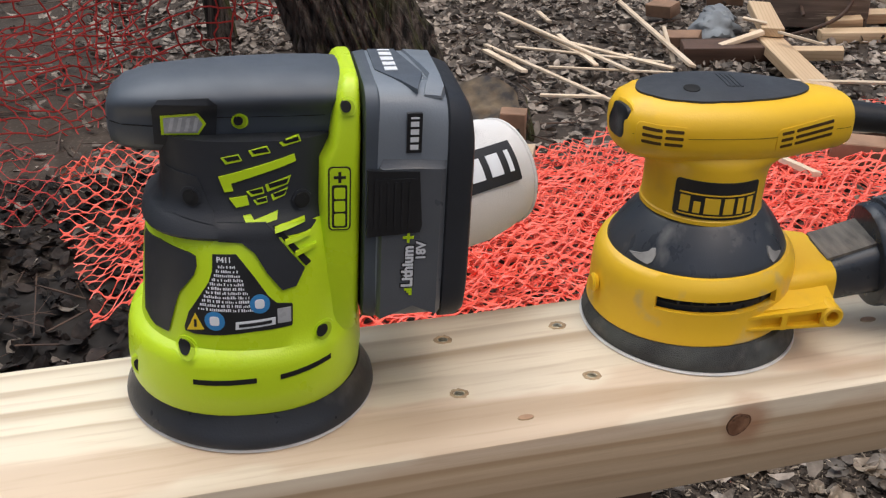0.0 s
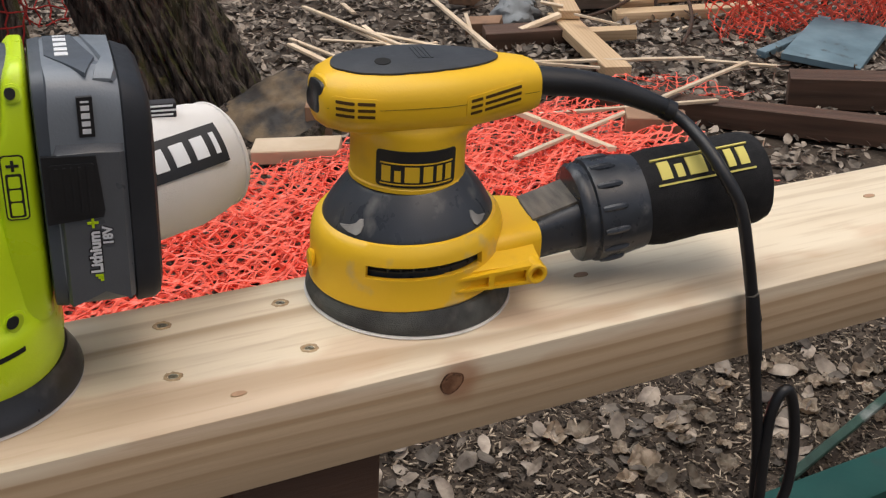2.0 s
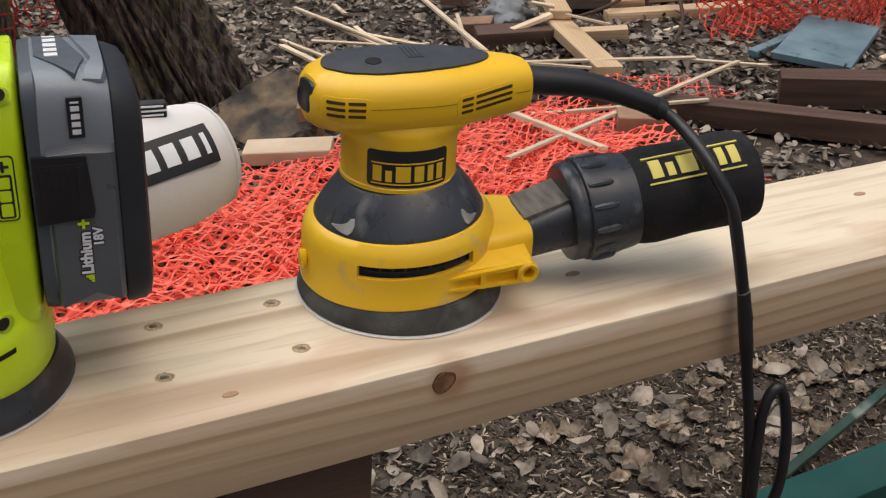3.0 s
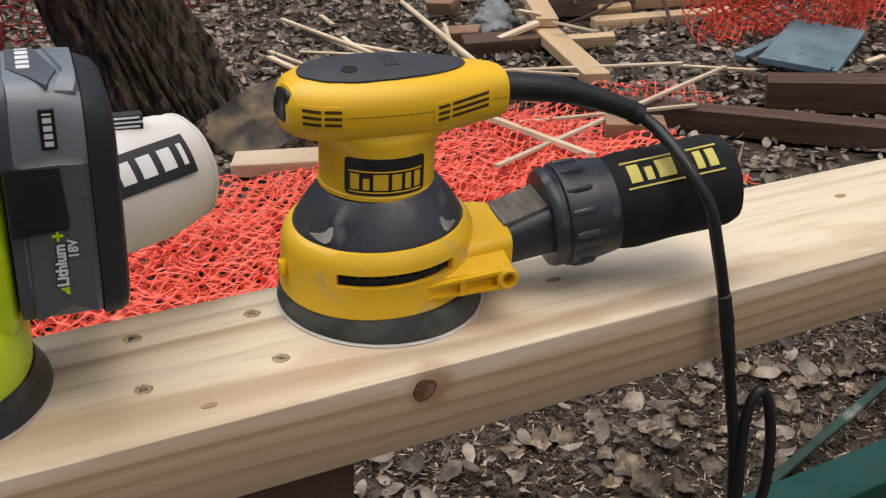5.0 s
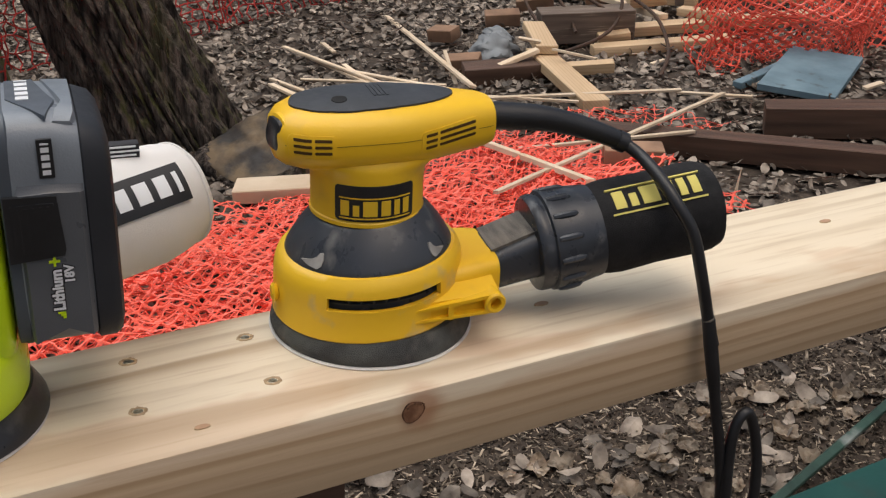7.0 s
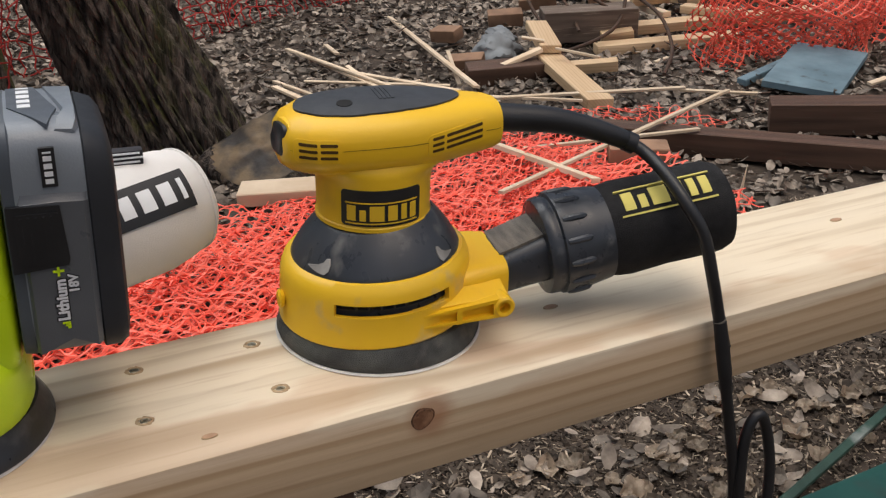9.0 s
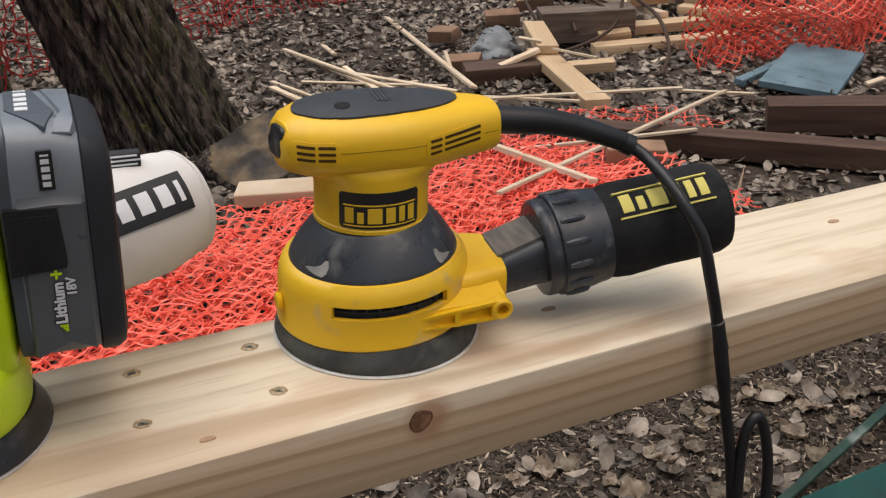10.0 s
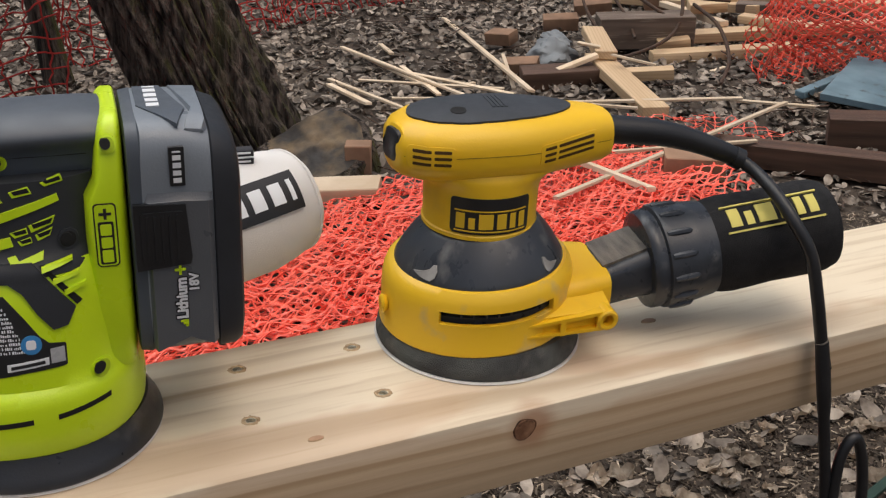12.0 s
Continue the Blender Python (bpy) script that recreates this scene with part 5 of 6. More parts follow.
    for p in maker_marks(0.078, -0.0062, 0.136, 0.0058):
        part("printed_mark", skin(p, on_bag, 0.0003, 0.004), PRINT_YELLOW, bag)
    # power cord: boot, cable over the bag, down the front of the beam and round in a loop
    w = [inv @ Vector(p) for p in ((0.2860, 0.0780, 1.1300), (0.3184, 0.0720, 1.1262), (0.3414, 0.0679, 1.1205), (0.3607, 0.0635, 1.1135), (0.3763, 0.0608, 1.1065))]
    part("cord_boot", tube(w, [0.0088, 0.0082, 0.0074, 0.0066, 0.0060], 16, 5), BLACK, s, "flexible black cord boot")
    part("boot_ring", tube([inv @ Vector(p) for p in ((0.3735, 0.0614, 1.1078), (0.3790, 0.0590, 1.1052))], 0.0068, 16, 1), BLACK, s)
    w = [inv @ Vector(p) for p in ((0.376, 0.061, 1.1068), (0.3825, 0.049, 1.1010), (0.3840, 0.030, 1.0935), (0.3860, 0.012, 1.0815), (0.3938, 0.001, 1.0629), (0.4009, -0.005, 1.0332), (0.4095, -0.0068, 1.0035), (0.4135, -0.0108, 0.985))]
    part("cord", tube(w, 0.0041, 12, 6), BLACK, s, "black rubber power cord")
    w = [inv @ Vector(p) for p in ((0.4095, -0.0075, 1.0030), (0.4120, -0.0105, 0.985), (0.4160, -0.0120, 0.966), (0.4200, -0.0120, 0.950))]
    part("cord_ring", tube([inv @ Vector(p) for p in ((0.4092, -0.0068, 1.0040), (0.4096, -0.0071, 1.0031))], 0.0045, 14, 1), DUSTY, s, "pale ring on the cord")
    part("cord_sleeve", tube(w, [0.0044, 0.0048, 0.0047, 0.0041], 12, 4), BLACK, s)
    w = [inv @ Vector(p) for p in ((0.4195, -0.0120, 0.952), (0.4263, -0.0120, 0.926), (0.4330, -0.0125, 0.900), (0.4400, -0.0130, 0.866), (0.4452, -0.0130, 0.834), (0.4500, -0.0150, 0.815), (0.4590, -0.0180, 0.812), (0.4670, -0.0200, 0.835), (0.4680, -0.0180, 0.870), (0.4620, -0.0160, 0.903),
                                   (0.4530, -0.0150, 0.9235), (0.4450, -0.0150, 0.9215), (0.4405, -0.0155, 0.905), (0.4405, -0.0175, 0.875), (0.4440, -0.0190, 0.830), (0.4470, -0.0190, 0.76), (0.452, -0.015, 0.55), (0.46, 0.0, 0.25), (0.48, 0.03, -0.02), (0.56, 0.10, -0.03), (0.75, 0.05, -0.025))]
    part("cord_loop", tube(w, 0.0039, 12, 6), BLACK, s, "black cord hanging in a loop")
    return s


make_yellow_sander()

# ---- lime cordless sander ----


def make_lime_sander():
    m = pose(-0.0477, 0.0865, TOP, 0, 0, -8)
    inv = m.inverted()
    s = holder("cordless_sander", m, "lime green and charcoal cordless sander with battery and bag", "sander", "sanders on the beam")
    part("sanding_disc", revolve([(0, 0), (0.0632, 0), (0.0640, 0.0008), (0.0632, 0.0018), (0, 0.0018)], 96), PAPER, s, "pale sandpaper disc")
    part("backing_pad", revolve([(0, 0.002), (0.0634, 0.002), (0.0644, 0.0032), (0.0640, 0.0052), (0.0618, 0.0090), (0.0592, 0.0135), (0.0572, 0.0180), (0.052, 0.0195), (0, 0.0195)], 96), PADRUBBER, s, "glossy black rubber pad")
    body = [(0.0175, -0.0570, 0.0525, 0.0540), (0.0180, -0.0594, 0.0548, 0.0568), (0.0205, -0.0606, 0.0560, 0.0580), (0.0300, -0.0614, 0.0568, 0.0590), (0.0440, -0.0606, 0.0562, 0.0584), (0.0485, -0.0594, 0.0556, 0.0572), (0.0508, -0.0572, 0.0548, 0.0553), (0.0525, -0.0534, 0.0545, 0.0530),
            (0.0600, -0.0522, 0.0525, 0.0522), (0.0760, -0.0510, 0.0525, 0.0500), (0.0920, -0.0495, 0.0525, 0.0472), (0.1050, -0.0475, 0.0525, 0.0440), (0.1120, -0.0445, 0.0520, 0.0400)]

    def upright(rows, n=2.2, count=56):
        return loft([[((lo + hi) / 2 + p, q, z) for p, q in oval((hi - lo) / 2, b, n, count)] for z, lo, hi, b in rows])

    def on_front(rows, n=2.2):
        def place(u, z, lift):
            lo, hi, b = head_rows(rows, z)
            k = min(0.999, abs(u - (lo + hi) / 2) / ((hi - lo) / 2))
            return u, -b * (1 - k ** n) ** (1 / n) - lift, z
        return place
    part("base_housing", upright(body), LIME, s, "bright lime green plastic")
    front = on_front(body)
    # Vent openings are black skins, their inner shade put in as colour.
    for u0, z0, u1, z1 in ((-0.0280, 0.0375, 0.0018, 0.0390), (0.0130, 0.0394, 0.0380, 0.0420)):
        part("vent_slot", skin([(u0, z0 - 0.0013), (u1, z1 - 0.0013), (u1, z1 + 0.0013), (u0, z0 + 0.0013)], front, 0.0003, 0.003), RECESS_SHADE, s)
    for u, z in ((-0.0304, 0.0524), (0.0348, 0.0556)):
        socket(u, z, 0.0040, front, LIME, s)
    bm = revolve([(0.0070, -0.006), (0.0070, 0.0), (0.0055, 0.0020), (0.0038, 0.0018), (0.0036, -0.002), (0, -0.002)], 24)
    for v in bm.verts:
        v.co = pose(-0.0530, -0.0280, 0.0320, 90, 0, -38) @ v.co
    part("side_boss", bm, LIME, s)
    bm = revolve([(0.0040, 0.0012), (0.0037, 0.0022), (0, 0.0022)], 20)
    for v in bm.verts:
        v.co = pose(-0.0530, -0.0280, 0.0320, 90, 0, -38) @ v.co
    part("boss_hole", bm, RECESS_SHADE, s)
    # charcoal upper body and grip panels
    upper = [(0.1060, -0.0488, 0.0440, 0.0432), (0.1075, -0.0495, 0.0450, 0.0440), (0.1110, -0.0485, 0.0455, 0.0422), (0.1140, -0.0455, 0.0455, 0.0390), (0.1180, -0.0412, 0.0455, 0.0360), (0.1260, -0.0395, 0.0455, 0.0345), (0.1380, -0.0395, 0.0460, 0.0335), (0.1500, -0.0410, 0.0465, 0.0320)]
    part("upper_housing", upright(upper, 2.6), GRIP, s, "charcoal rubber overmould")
    uf = on_front(upper, 2.6)
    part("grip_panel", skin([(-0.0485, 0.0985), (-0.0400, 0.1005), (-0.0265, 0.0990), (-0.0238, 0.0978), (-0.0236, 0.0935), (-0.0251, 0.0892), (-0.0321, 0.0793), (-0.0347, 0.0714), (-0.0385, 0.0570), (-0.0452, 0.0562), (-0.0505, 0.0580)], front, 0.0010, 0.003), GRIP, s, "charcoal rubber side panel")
    strip = [(380, 404), (470, 404), (541, 478), (524, 503), (497, 506), (470, 478), (447, 446), (424, 431), (380, 428)]

    def outer(u, z, lift):
        a, b = front(u, z, lift), uf(u, z, lift) if z > 0.1055 else None
        return b if b and b[1] < a[1] else a
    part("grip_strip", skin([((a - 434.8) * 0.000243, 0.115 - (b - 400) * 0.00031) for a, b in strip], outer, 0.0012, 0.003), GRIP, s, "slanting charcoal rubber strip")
    # The slit is a black skin standing for shade, not a cut.
    part("cooling_slit", skin([(0.0115, 0.1120), (0.0140, 0.1120), (0.0290, 0.0930), (0.0265, 0.0915)], outer, 0.0006, 0.003), RECESS_SHADE, s)
    for k in range(3):
        x0, z0 = 0.0125 + 0.0045 * k, 0.1095 - 0.0060 * k
        part("cooling_fin", skin([(x0, z0), (x0 + 0.0140 - 0.002 * k, z0 + 0.0030), (x0 + 0.0140 - 0.002 * k, z0 + 0.0045), (x0, z0 + 0.0022)], outer, 0.0022, 0.003), LIME, s)
    # rating label
    lab = part("rating_label", skin([(-0.0163, 0.0996), (-0.0055, 0.1000), (-0.0038, 0.0978), (0.0023, 0.0894), (0.0085, 0.0796), (0.0123, 0.0758), (0.0192, 0.0746), (0.0198, 0.0738), (0.0196, 0.0640), (0.0190, 0.0633), (0.0014, 0.0624), (-0.0143, 0.0606), (-0.0260, 0.0598), (-0.0304, 0.0604), (-0.0308, 0.0622), (-0.0285, 0.0701), (-0.0186, 0.0862), (-0.0167, 0.0918)], front, 0.0004, 0.003), BLACK, s, "black rating label with white print")
    part("label_heading", lettering("P411", 0.0034, lambda p, q, l: front(-0.0112 + p, 0.0974 + q, 0.0005 + l), 0.0002, 0.0, 0.04), WHITE, lab)
    rb = random.Random(8)
    for k in range(11):
        z = 0.0936 - 0.0021 * k
        lo, hi = -0.0140 - 0.00100 * k, -0.0050 + 0.00085 * k
        x, pieces = lo, []
        while x < hi - 0.001:
            wd, tall = min(rb.uniform(0.0004, 0.0008), hi - x), rb.choice((0.0008, 0.0011, 0.0013))
            pieces.append(skin([(x, z), (x + wd, z), (x + wd, z + tall), (x, z + tall)], front, 0.0006, 0.003))
            x += wd + rb.choice((0.0003, 0.0003, 0.0003, 0.0009))
        part("text_line", joined(pieces), WHITE, lab)
    part("warning_sign", skin([(-0.0296, 0.0612), (-0.0216, 0.0630), (-0.0255, 0.0704)], front, 0.0007, 0.003), AMBER, lab, "yellow warning triangle")
    part("warning_mark", skin([(-0.0262, 0.0636), (-0.0250, 0.0638), (-0.0250, 0.0674), (-0.0262, 0.0673)], front, 0.0010, 0.003), BLACK, lab)
    for cu, cz, r in ((-0.0166, 0.0676, 0.0047), (0.0045, 0.0762, 0.0047)):
        disc = part("safety_sign", skin([(cu + r * math.cos(a), cz + r * math.sin(a)) for a in [2 * math.pi * i / 20 for i in range(20)]], front, 0.0007, 0.003), BLUE, lab, "round blue safety sign")
        part("sign_mark", skin(rounded(cu - r * 0.5, cz - r * 0.45, cu + r * 0.45, cz + r * 0.5, r * 0.3), front, 0.0010, 0.003), WHITE, disc)
    part("serial_plate", skin([(-0.0072, 0.0637), (0.0115, 0.0654), (0.0116, 0.0690), (-0.0070, 0.0674)], front, 0.0007, 0.003), WHITE, lab)
    part("serial_bar", skin([(-0.0055, 0.0649), (0.0098, 0.0663), (0.0098, 0.0678), (-0.0055, 0.0664)], front, 0.0010, 0.003), BLACK, lab)
    part("print_block", skin(rounded(0.0125, 0.0656, 0.0189, 0.0730, 0.0003), front, 0.0007, 0.003), GLASSY, lab)
    # handle
    rows = [(-0.0615, 0.0100, 0.1450, 0.1600), (-0.0600, 0.0175, 0.1410, 0.1645), (-0.0540, 0.0250, 0.1385, 0.1690), (-0.0410, 0.0290, 0.1368, 0.1725), (-0.0200, 0.0300, 0.1365, 0.1745), (0.0, 0.0300, 0.1370, 0.1758), (0.0200, 0.0298, 0.1380, 0.1765), (0.0360, 0.0290, 0.1390, 0.1765), (0.0440, 0.0284, 0.1398, 0.1760), (0.0500, 0.0272, 0.1410, 0.1750)]
    def tuck(z):
        t = min(1.0, max(0.0, (0.1695 - z) / 0.012))
        return 1 - 0.25 * t * t * (3 - 2 * t) - 0.10 * min(1.0, max(0.0, (0.155 - z) / 0.02))
    bm = along(rows, 2.9, 64)
    for v in bm.verts:
        v.co.y *= tuck(v.co.z)
    part("handle", bm, CHARCOAL, s, "thick charcoal rubber handle")
    plain = on_side(rows, 2.9)

    def hs(u, z, lift):
        x, y, z = plain(u, z, 0.0)
        return x, y * tuck(z) - lift, z
    seam = [hs(u, 0.1585 - 0.004 * (u < -0.03), 0.0001) for u in [-0.062 + 0.003 * i for i in range(34)]]
    part("handle_seam", tube(seam, 0.0003, 5, 1), RECESS_SHADE, s)
    # Raised patch whose darker rubber stands for a recess's shadow.
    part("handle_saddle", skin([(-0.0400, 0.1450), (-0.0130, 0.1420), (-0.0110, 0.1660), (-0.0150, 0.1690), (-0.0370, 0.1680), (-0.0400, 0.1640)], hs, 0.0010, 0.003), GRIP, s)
    frm = part("light_frame", skin([(-0.0365, 0.1505), (-0.0200, 0.1505), (-0.0165, 0.1560), (-0.0200, 0.1615), (-0.0365, 0.1600)], hs, 0.0016, 0.003), LIME, s, "lime bezel of the dust window")
    part("window", skin([(-0.0352, 0.1515), (-0.0205, 0.1516), (-0.0180, 0.1560), (-0.0207, 0.1603), (-0.0352, 0.1590)], hs, 0.0020, 0.003), GLASSY, frm, "ribbed pale window")
    for k in range(4):
        x0 = -0.0335 + 0.0036 * k
        part("window_rib", skin([(x0, 0.1525), (x0 + 0.0016, 0.1525), (x0 + 0.0032, 0.1590), (x0 + 0.0016, 0.1590)], hs, 0.0024, 0.003), PALEPRINT, frm)
    socket(-0.0015, 0.1565, 0.0030, hs, LIME, s)
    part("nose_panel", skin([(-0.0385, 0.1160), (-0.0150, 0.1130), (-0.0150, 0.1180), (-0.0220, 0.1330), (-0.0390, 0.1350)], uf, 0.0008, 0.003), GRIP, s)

    for u, zz in ((-0.0250, 0.1235), (0.0255, 0.1215)):
        socket(u, zz, 0.0036, lambda p, q, l: uf(p, q, l + 0.0008), GRIP, s)

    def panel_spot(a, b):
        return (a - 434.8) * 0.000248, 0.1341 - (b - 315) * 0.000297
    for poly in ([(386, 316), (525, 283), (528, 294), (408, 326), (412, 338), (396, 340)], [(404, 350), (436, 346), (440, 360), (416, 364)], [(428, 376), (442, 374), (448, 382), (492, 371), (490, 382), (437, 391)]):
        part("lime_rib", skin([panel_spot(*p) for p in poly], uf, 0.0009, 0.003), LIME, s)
    # Each opening: a black skin for its inner shade, over a lime rim.
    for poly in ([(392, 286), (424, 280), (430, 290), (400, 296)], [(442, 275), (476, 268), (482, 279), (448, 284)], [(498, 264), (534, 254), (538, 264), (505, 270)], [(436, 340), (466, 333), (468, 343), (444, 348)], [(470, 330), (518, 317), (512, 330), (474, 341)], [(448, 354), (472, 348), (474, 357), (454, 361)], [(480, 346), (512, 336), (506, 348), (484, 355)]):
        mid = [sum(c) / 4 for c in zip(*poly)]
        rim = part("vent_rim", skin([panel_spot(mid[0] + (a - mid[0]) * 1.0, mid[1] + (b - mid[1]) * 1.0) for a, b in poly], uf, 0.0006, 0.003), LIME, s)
        part("vent_hole", skin([panel_spot(mid[0] + (a - mid[0]) * 0.8 + 1, mid[1] + (b - mid[1]) * 0.6 - 1.5) for a, b in poly], uf, 0.0009, 0.003), RECESS_SHADE, rim)
    # lime spine that carries the battery
    spine = [(0.0500, 0.0290, 0.0530, 0.0340), (0.0560, 0.0290, 0.0535, 0.0360), (0.0900, 0.0325, 0.0535, 0.0375), (0.1080, 0.0325, 0.0535, 0.0378), (0.1400, 0.0335, 0.0535, 0.0370), (0.1480, 0.0385, 0.0535, 0.0362), (0.1640, 0.0405, 0.0532, 0.0340), (0.1700, 0.0416, 0.0530, 0.0312), (0.1735, 0.0432, 0.0528, 0.0288), (0.1755, 0.0448, 0.0525, 0.0260), (0.1768, 0.0465, 0.0518, 0.0200)]
    part("battery_mount", upright(spine, 5.0), LIME, s, "lime plastic spine")
    sf = on_front(spine, 5.0)
    socket(0.0462, 0.1662, 0.0034, sf, LIME, s)
    badge = part("badge", skin(rounded(0.0373, 0.1070, 0.0478, 0.1390, 0.0022), sf, 0.0004, 0.004), BLACK, s, "dark outlined upright badge")
    part("badge_field", skin(rounded(0.0380, 0.1077, 0.0471, 0.1383, 0.0018), sf, 0.0006, 0.004), LIME, badge)
    part("badge_core", skin(rounded(0.0390, 0.1085, 0.0461, 0.1300, 0.0010), sf, 0.0008, 0.004), BLACK, badge)
    for z0, z1 in ((0.1095, 0.1158), (0.1168, 0.1222), (0.1232, 0.1288)):
        part("badge_mark", skin(rounded(0.0400, z0, 0.0451, z1, 0.0008), sf, 0.0010, 0.004), LIME, badge)
    for poly in ([(0.0398, 0.1332), (0.0454, 0.1332), (0.0454, 0.1345), (0.0398, 0.1345)], [(0.0419, 0.1312), (0.0433, 0.1312), (0.0433, 0.1366), (0.0419, 0.1366)]):
        part("badge_mark", skin(poly, sf, 0.0009, 0.004), BLACK, badge)
    # battery pack
    bat = part("battery_pack", loft([[(u, p, (zb + zt) / 2 + q) for p, q in oval(hv, (zt - zb) / 2, 7, 56)] for u, hv, zb, zt in ((0.0538, 0.0340, 0.0560, 0.1700), (0.0545, 0.0375, 0.0530, 0.1735), (0.0600, 0.0385, 0.0525, 0.1743), (0.0612, 0.0375, 0.0535, 0.1735))]), CHARCOAL, s, "charcoal and silver-grey battery pack")
    shell = [(0.0585, 0.0372, 0.0540, 0.1730), (0.0600, 0.0387, 0.0522, 0.1744), (0.0800, 0.0390, 0.0525, 0.1740), (0.0900, 0.0390, 0.0530, 0.1712), (0.0945, 0.0385, 0.0540, 0.1690)]
    part("battery_shell", loft([[(u, p, (zb + zt) / 2 + q) for p, q in oval(hv, (zt - zb) / 2, 6, 56)] for u, hv, zb, zt in shell]), SILVER, bat, "silver-grey plastic")
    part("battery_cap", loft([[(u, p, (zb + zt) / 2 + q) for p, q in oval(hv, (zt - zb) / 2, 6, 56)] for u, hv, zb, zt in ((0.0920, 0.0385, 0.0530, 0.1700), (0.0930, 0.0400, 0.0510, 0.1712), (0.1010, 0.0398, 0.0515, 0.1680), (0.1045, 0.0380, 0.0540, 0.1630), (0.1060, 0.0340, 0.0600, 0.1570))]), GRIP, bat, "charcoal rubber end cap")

    # the lower half stands proud, with a sloping shelf above it
    # Its darker grey holds the shade of a downward-facing side.
    part("lower_panel", loft([[(u, -0.0360, z0), (u, y, z0 + 0.002), (u, y, z1), (u, y + 0.0006, z1 + 0.0004), (u, -0.0386, z1 + 0.0042), (u, -0.0360, z1 + 0.0044)] for u, y, z0, z1 in ((0.0605, -0.0388, 0.0585, 0.1385), (0.0622, -0.0410, 0.0570, 0.1385), (0.0780, -0.0412, 0.0640, 0.1388), (0.0895, -0.0410, 0.0585, 0.1380), (0.0920, -0.0388, 0.0600, 0.1375))]), SHADED_SILVER, bat, "silver-grey lower battery panel, coloured as shaded")

    def bu(u, z, lift):
        return u, -0.0389 - lift, z

    def bf(u, z, lift):
        return u, -0.0412 - lift, z
    part("latch_frame", skin([(0.0550, 0.1045), (0.0800, 0.1065), (0.0810, 0.1100), (0.0790, 0.1375), (0.0550, 0.1385)], bf, 0.0010, 0.01), BLACK, bat)
    part("latch", skin(rounded(0.0580, 0.1085, 0.0775, 0.1345, 0.0012), bf, 0.0018, 0.01), BLACK, bat, "black release latch")
    for k in range(5):
        part("latch_rib", skin([(0.0605 + 0.0034 * k, 0.1100), (0.0617 + 0.0034 * k, 0.1100), (0.0617 + 0.0034 * k, 0.1330), (0.0605 + 0.0034 * k, 0.1330)], bf, 0.0024, 0.01), BLACK, bat)
    logo = part("side_mark_plate", skin(rounded(0.0728, 0.1458, 0.0798, 0.1650, 0.0004), bu, 0.0005, 0.01), BLACK, bat, "black plate with white shapes")
    for p in bars(0.1475, 0.0744, 0.1632, 0.0782, (0.7, 0.7, 0.75, 0.7, 0.25), 0.4):
        part("side_mark", skin([(q, z) for z, q in p], bu, 0.0008, 0.01), WHITE, logo)
    part("word_backing", joined([lettering("Lithium", 0.0074, lambda p, q, l: bf(0.0750 + p, 0.0880 + q, l), 0.0003, 90, 0.12), lettering("18V", 0.0062, lambda p, q, l: bf(0.0812 + p, 0.0962 + q, l), 0.0003, 90, 0.12)]), BLACK, bat, "black outline of the lettering")
    part("battery_word", lettering("Lithium", 0.0074, lambda p, q, l: bf(0.0750 + p, 0.0880 + q, l), 0.0006, 90, 0.045), WHITE, bat)
    part("battery_volts", lettering("18V", 0.0062, lambda p, q, l: bf(0.0812 + p, 0.0962 + q, l), 0.0006, 90, 0.045), WHITE, bat)
    for z0, z1, x0, x1 in ((0.1029, 0.1041, 0.0722, 0.0774), (0.1009, 0.1061, 0.0742, 0.0754), (0.0722, 0.0732, 0.0758, 0.0774), (0.0735, 0.0745, 0.0748, 0.0774), (0.0748, 0.0758, 0.0736, 0.0774)):
        part("battery_sign", skin([(x0, z0), (x1, z0), (x1, z1), (x0, z1)], bf, 0.0006, 0.01), LIME, bat)
    def bt(u, v, lift):
        return u, v, 0.1741 - 0.11 * max(0.0, u - 0.080) - 0.0010 * (max(0.0, abs(v) - 0.020) / 0.013) ** 2 + lift
    chev = part("top_panel", skin([(0.0615, -0.0060), (0.0780, -0.0325), (0.0835, -0.0110), (0.0805, -0.0010), (0.0745, 0.0240), (0.0615, 0.0240)], bt, 0.0008, 0.01), CHARCOAL, bat, "dark top panel")
    for p in bars(-0.009, 0.0662, 0.022, 0.0722, (0.7, 0.7, 0.75, 0.7, 0.25), 0.4):
        part("top_mark", skin([(q, v) for v, q in p], bt, 0.0012, 0.01), WHITE, chev)
    part("top_fold", loft([[(u0, v, 0.1690), (u1, v, 0.1690), (u1 - 0.001, v, z - 0.0008), (u0 + 0.0015, v, z)] for v, u0, u1, z in ((-0.0318, 0.0800, 0.0900, 0.1712), (-0.0270, 0.0812, 0.0920, 0.1745), (-0.0130, 0.0850, 0.0925, 0.1750), (0.0, 0.0825, 0.0925, 0.1752), (0.0230, 0.0775, 0.0925, 0.1750), (0.0300, 0.0775, 0.0900, 0.1712))]), SILVER, bat)
    # canvas dust bag out behind the battery
    a, b = inv @ Vector((0.000, 0.122, 1.068)), inv @ Vector((0.1220, 0.1650, 1.0740))
    d = (b - a).normalized()
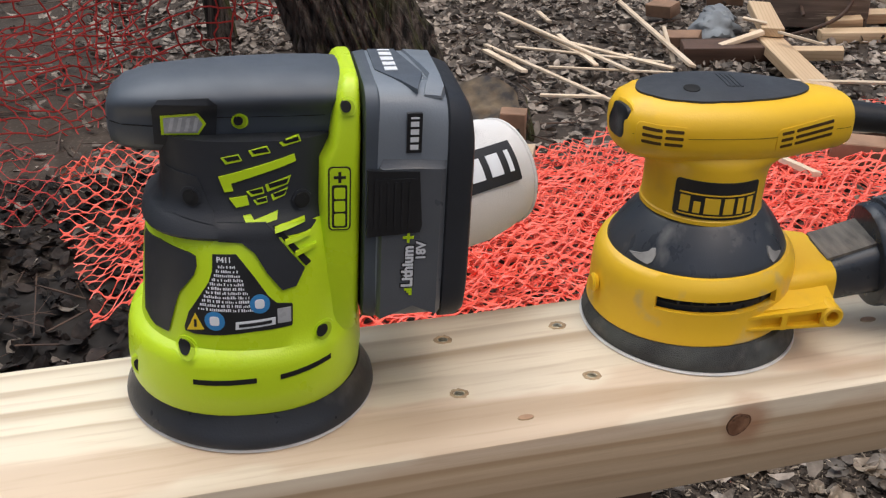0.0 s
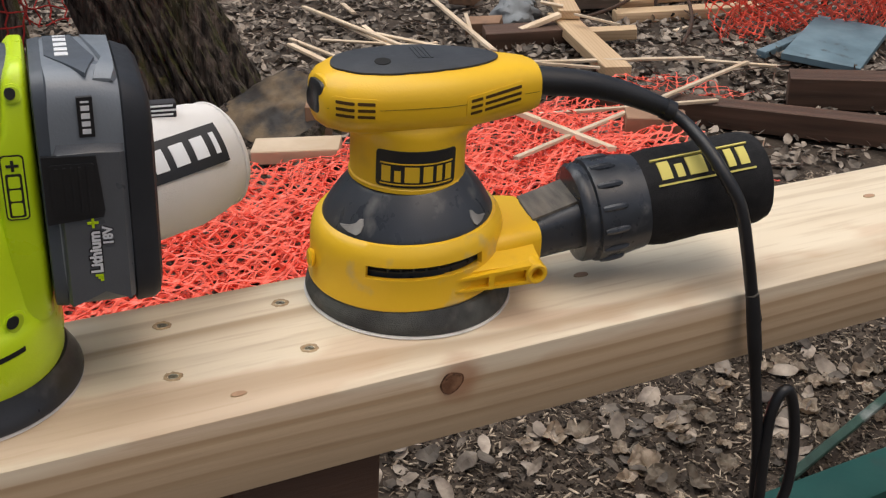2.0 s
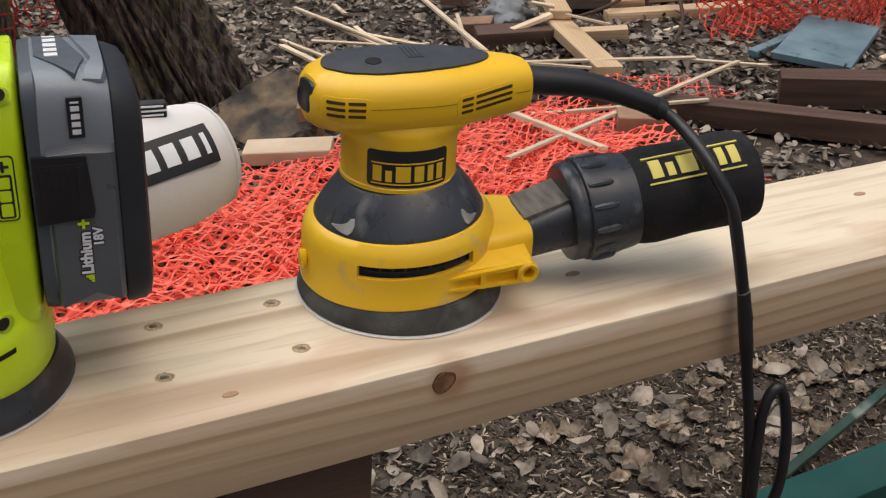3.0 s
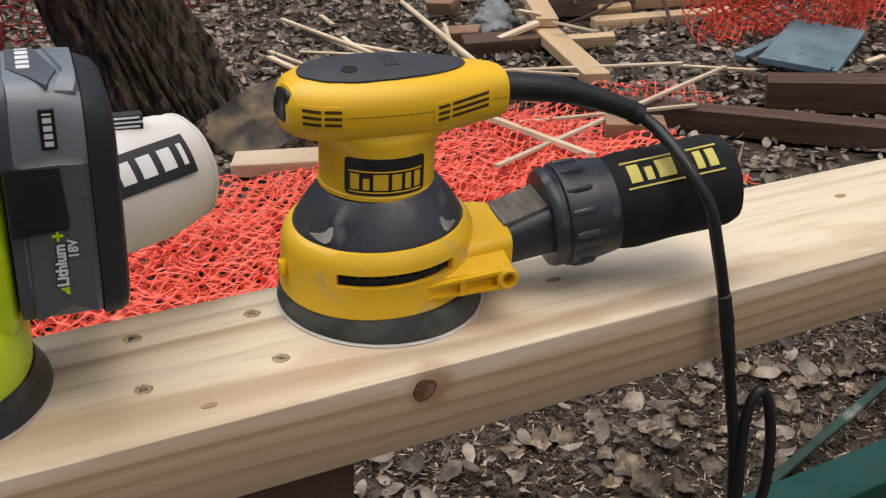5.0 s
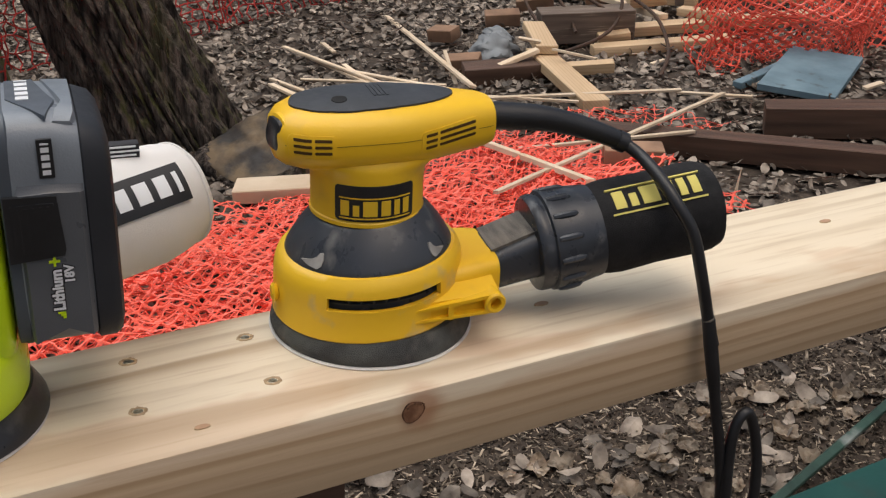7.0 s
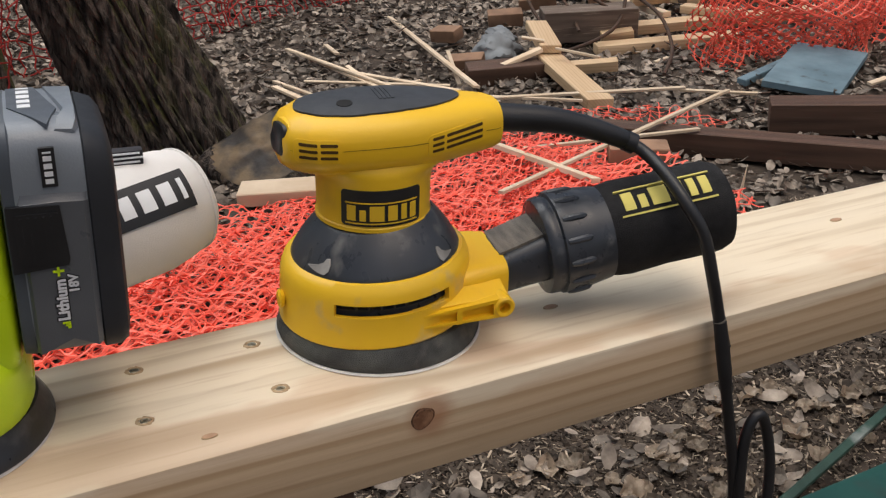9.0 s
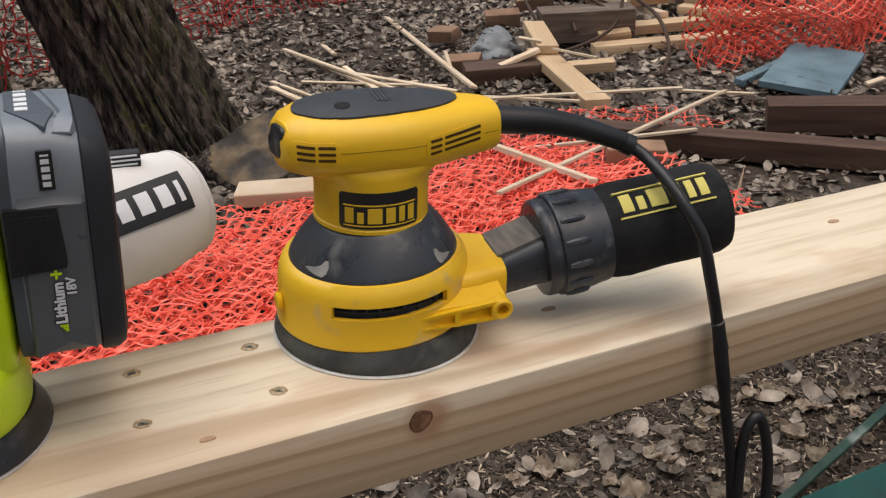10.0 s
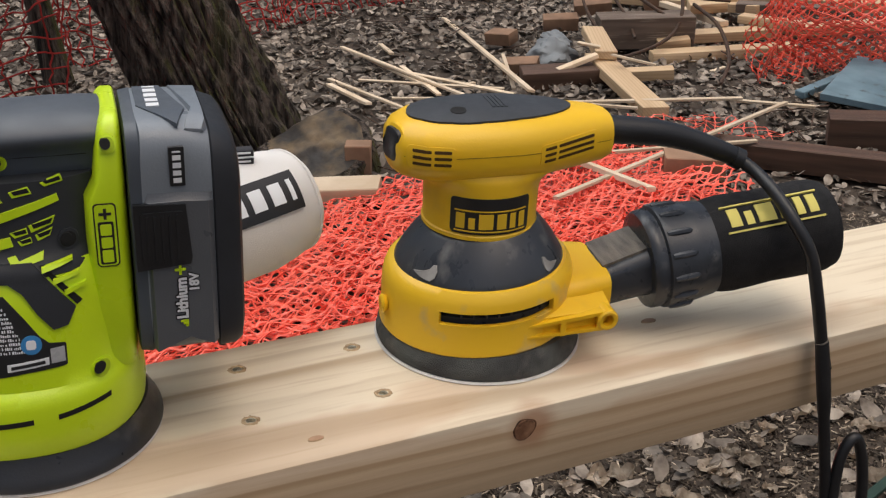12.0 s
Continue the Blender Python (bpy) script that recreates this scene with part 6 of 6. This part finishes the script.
    across = d.cross(Vector((0, 0, 1))).normalized()
    up = across.cross(d)
    across = across if across.y < 0 else -across
    L = (b - a).length

    def ring(t, r, count=48):
        c = a + d * t
        out = []
        for i in range(count):
            f = 2 * math.pi * i / count
            k = 1 + 0.035 * noise.noise(Vector((math.cos(f) * 1.4, math.sin(f) * 1.4, t * 30)))
            out.append(c + (across * math.cos(f) + up * math.sin(f)) * r * k)
        return out
    bag = part("dust_bag", loft([ring(t, r) for t, r in ((-0.005, 0.010), (0.0, 0.024), (0.02, 0.033), (0.06, 0.0365), (0.10, 0.0365), (L - 0.016, 0.0350), (L - 0.006, 0.0325), (L, 0.0285), (L + 0.0015, 0.020), (L + 0.001, 0.004))]), CANVAS, s, "off-white canvas dust bag")
    part("bag_seam", tube(ring(L - 0.005, 0.0325, 40) + ring(L - 0.005, 0.0325, 40)[:1], 0.0009, 6, 1), CANVAS, bag)

    def on_bag(p, q, lift):
        f = radians(38) + q / 0.0362
        return a + d * p + (across * math.cos(f) + up * math.sin(f)) * (0.0379 + lift)
    bp = part("bag_plate", skin([(0.045, -0.0118), (L - 0.019, -0.0118), (L - 0.019, 0.0112), (0.045, 0.0112)], on_bag, 0.0003, 0.004), BLACK, bag, "black printed plate with white shapes")
    for p in bars(0.050, -0.0062, L - 0.023, 0.0060, (0.7, 0.7, 0.75, 0.7, 0.25), 0.4):
        part("bag_mark", skin(p, on_bag, 0.0007, 0.004), WHITE, bp)
    # printed cloth tag over the bag
    c = inv @ Vector((0.083, 0.150, 1.1085))
    tag = part("cloth_tag", block((c.x - 0.011, c.y - 0.004, c.z - 0.008), (c.x + 0.009, c.y + 0.004, c.z + 0.008), 0.001), PRINTCLOTH, bag, "black printed cloth tag")
    for k in range(6):
        part("tag_print", block((c.x - 0.009, c.y - 0.0046, c.z - 0.007 + 0.0026 * k), (c.x + 0.009 - 0.002 * (k % 2), c.y - 0.0039, c.z - 0.0060 + 0.0026 * k), 0), WHITE if k else REDPRINT, tag)
    return s


make_lime_sander()
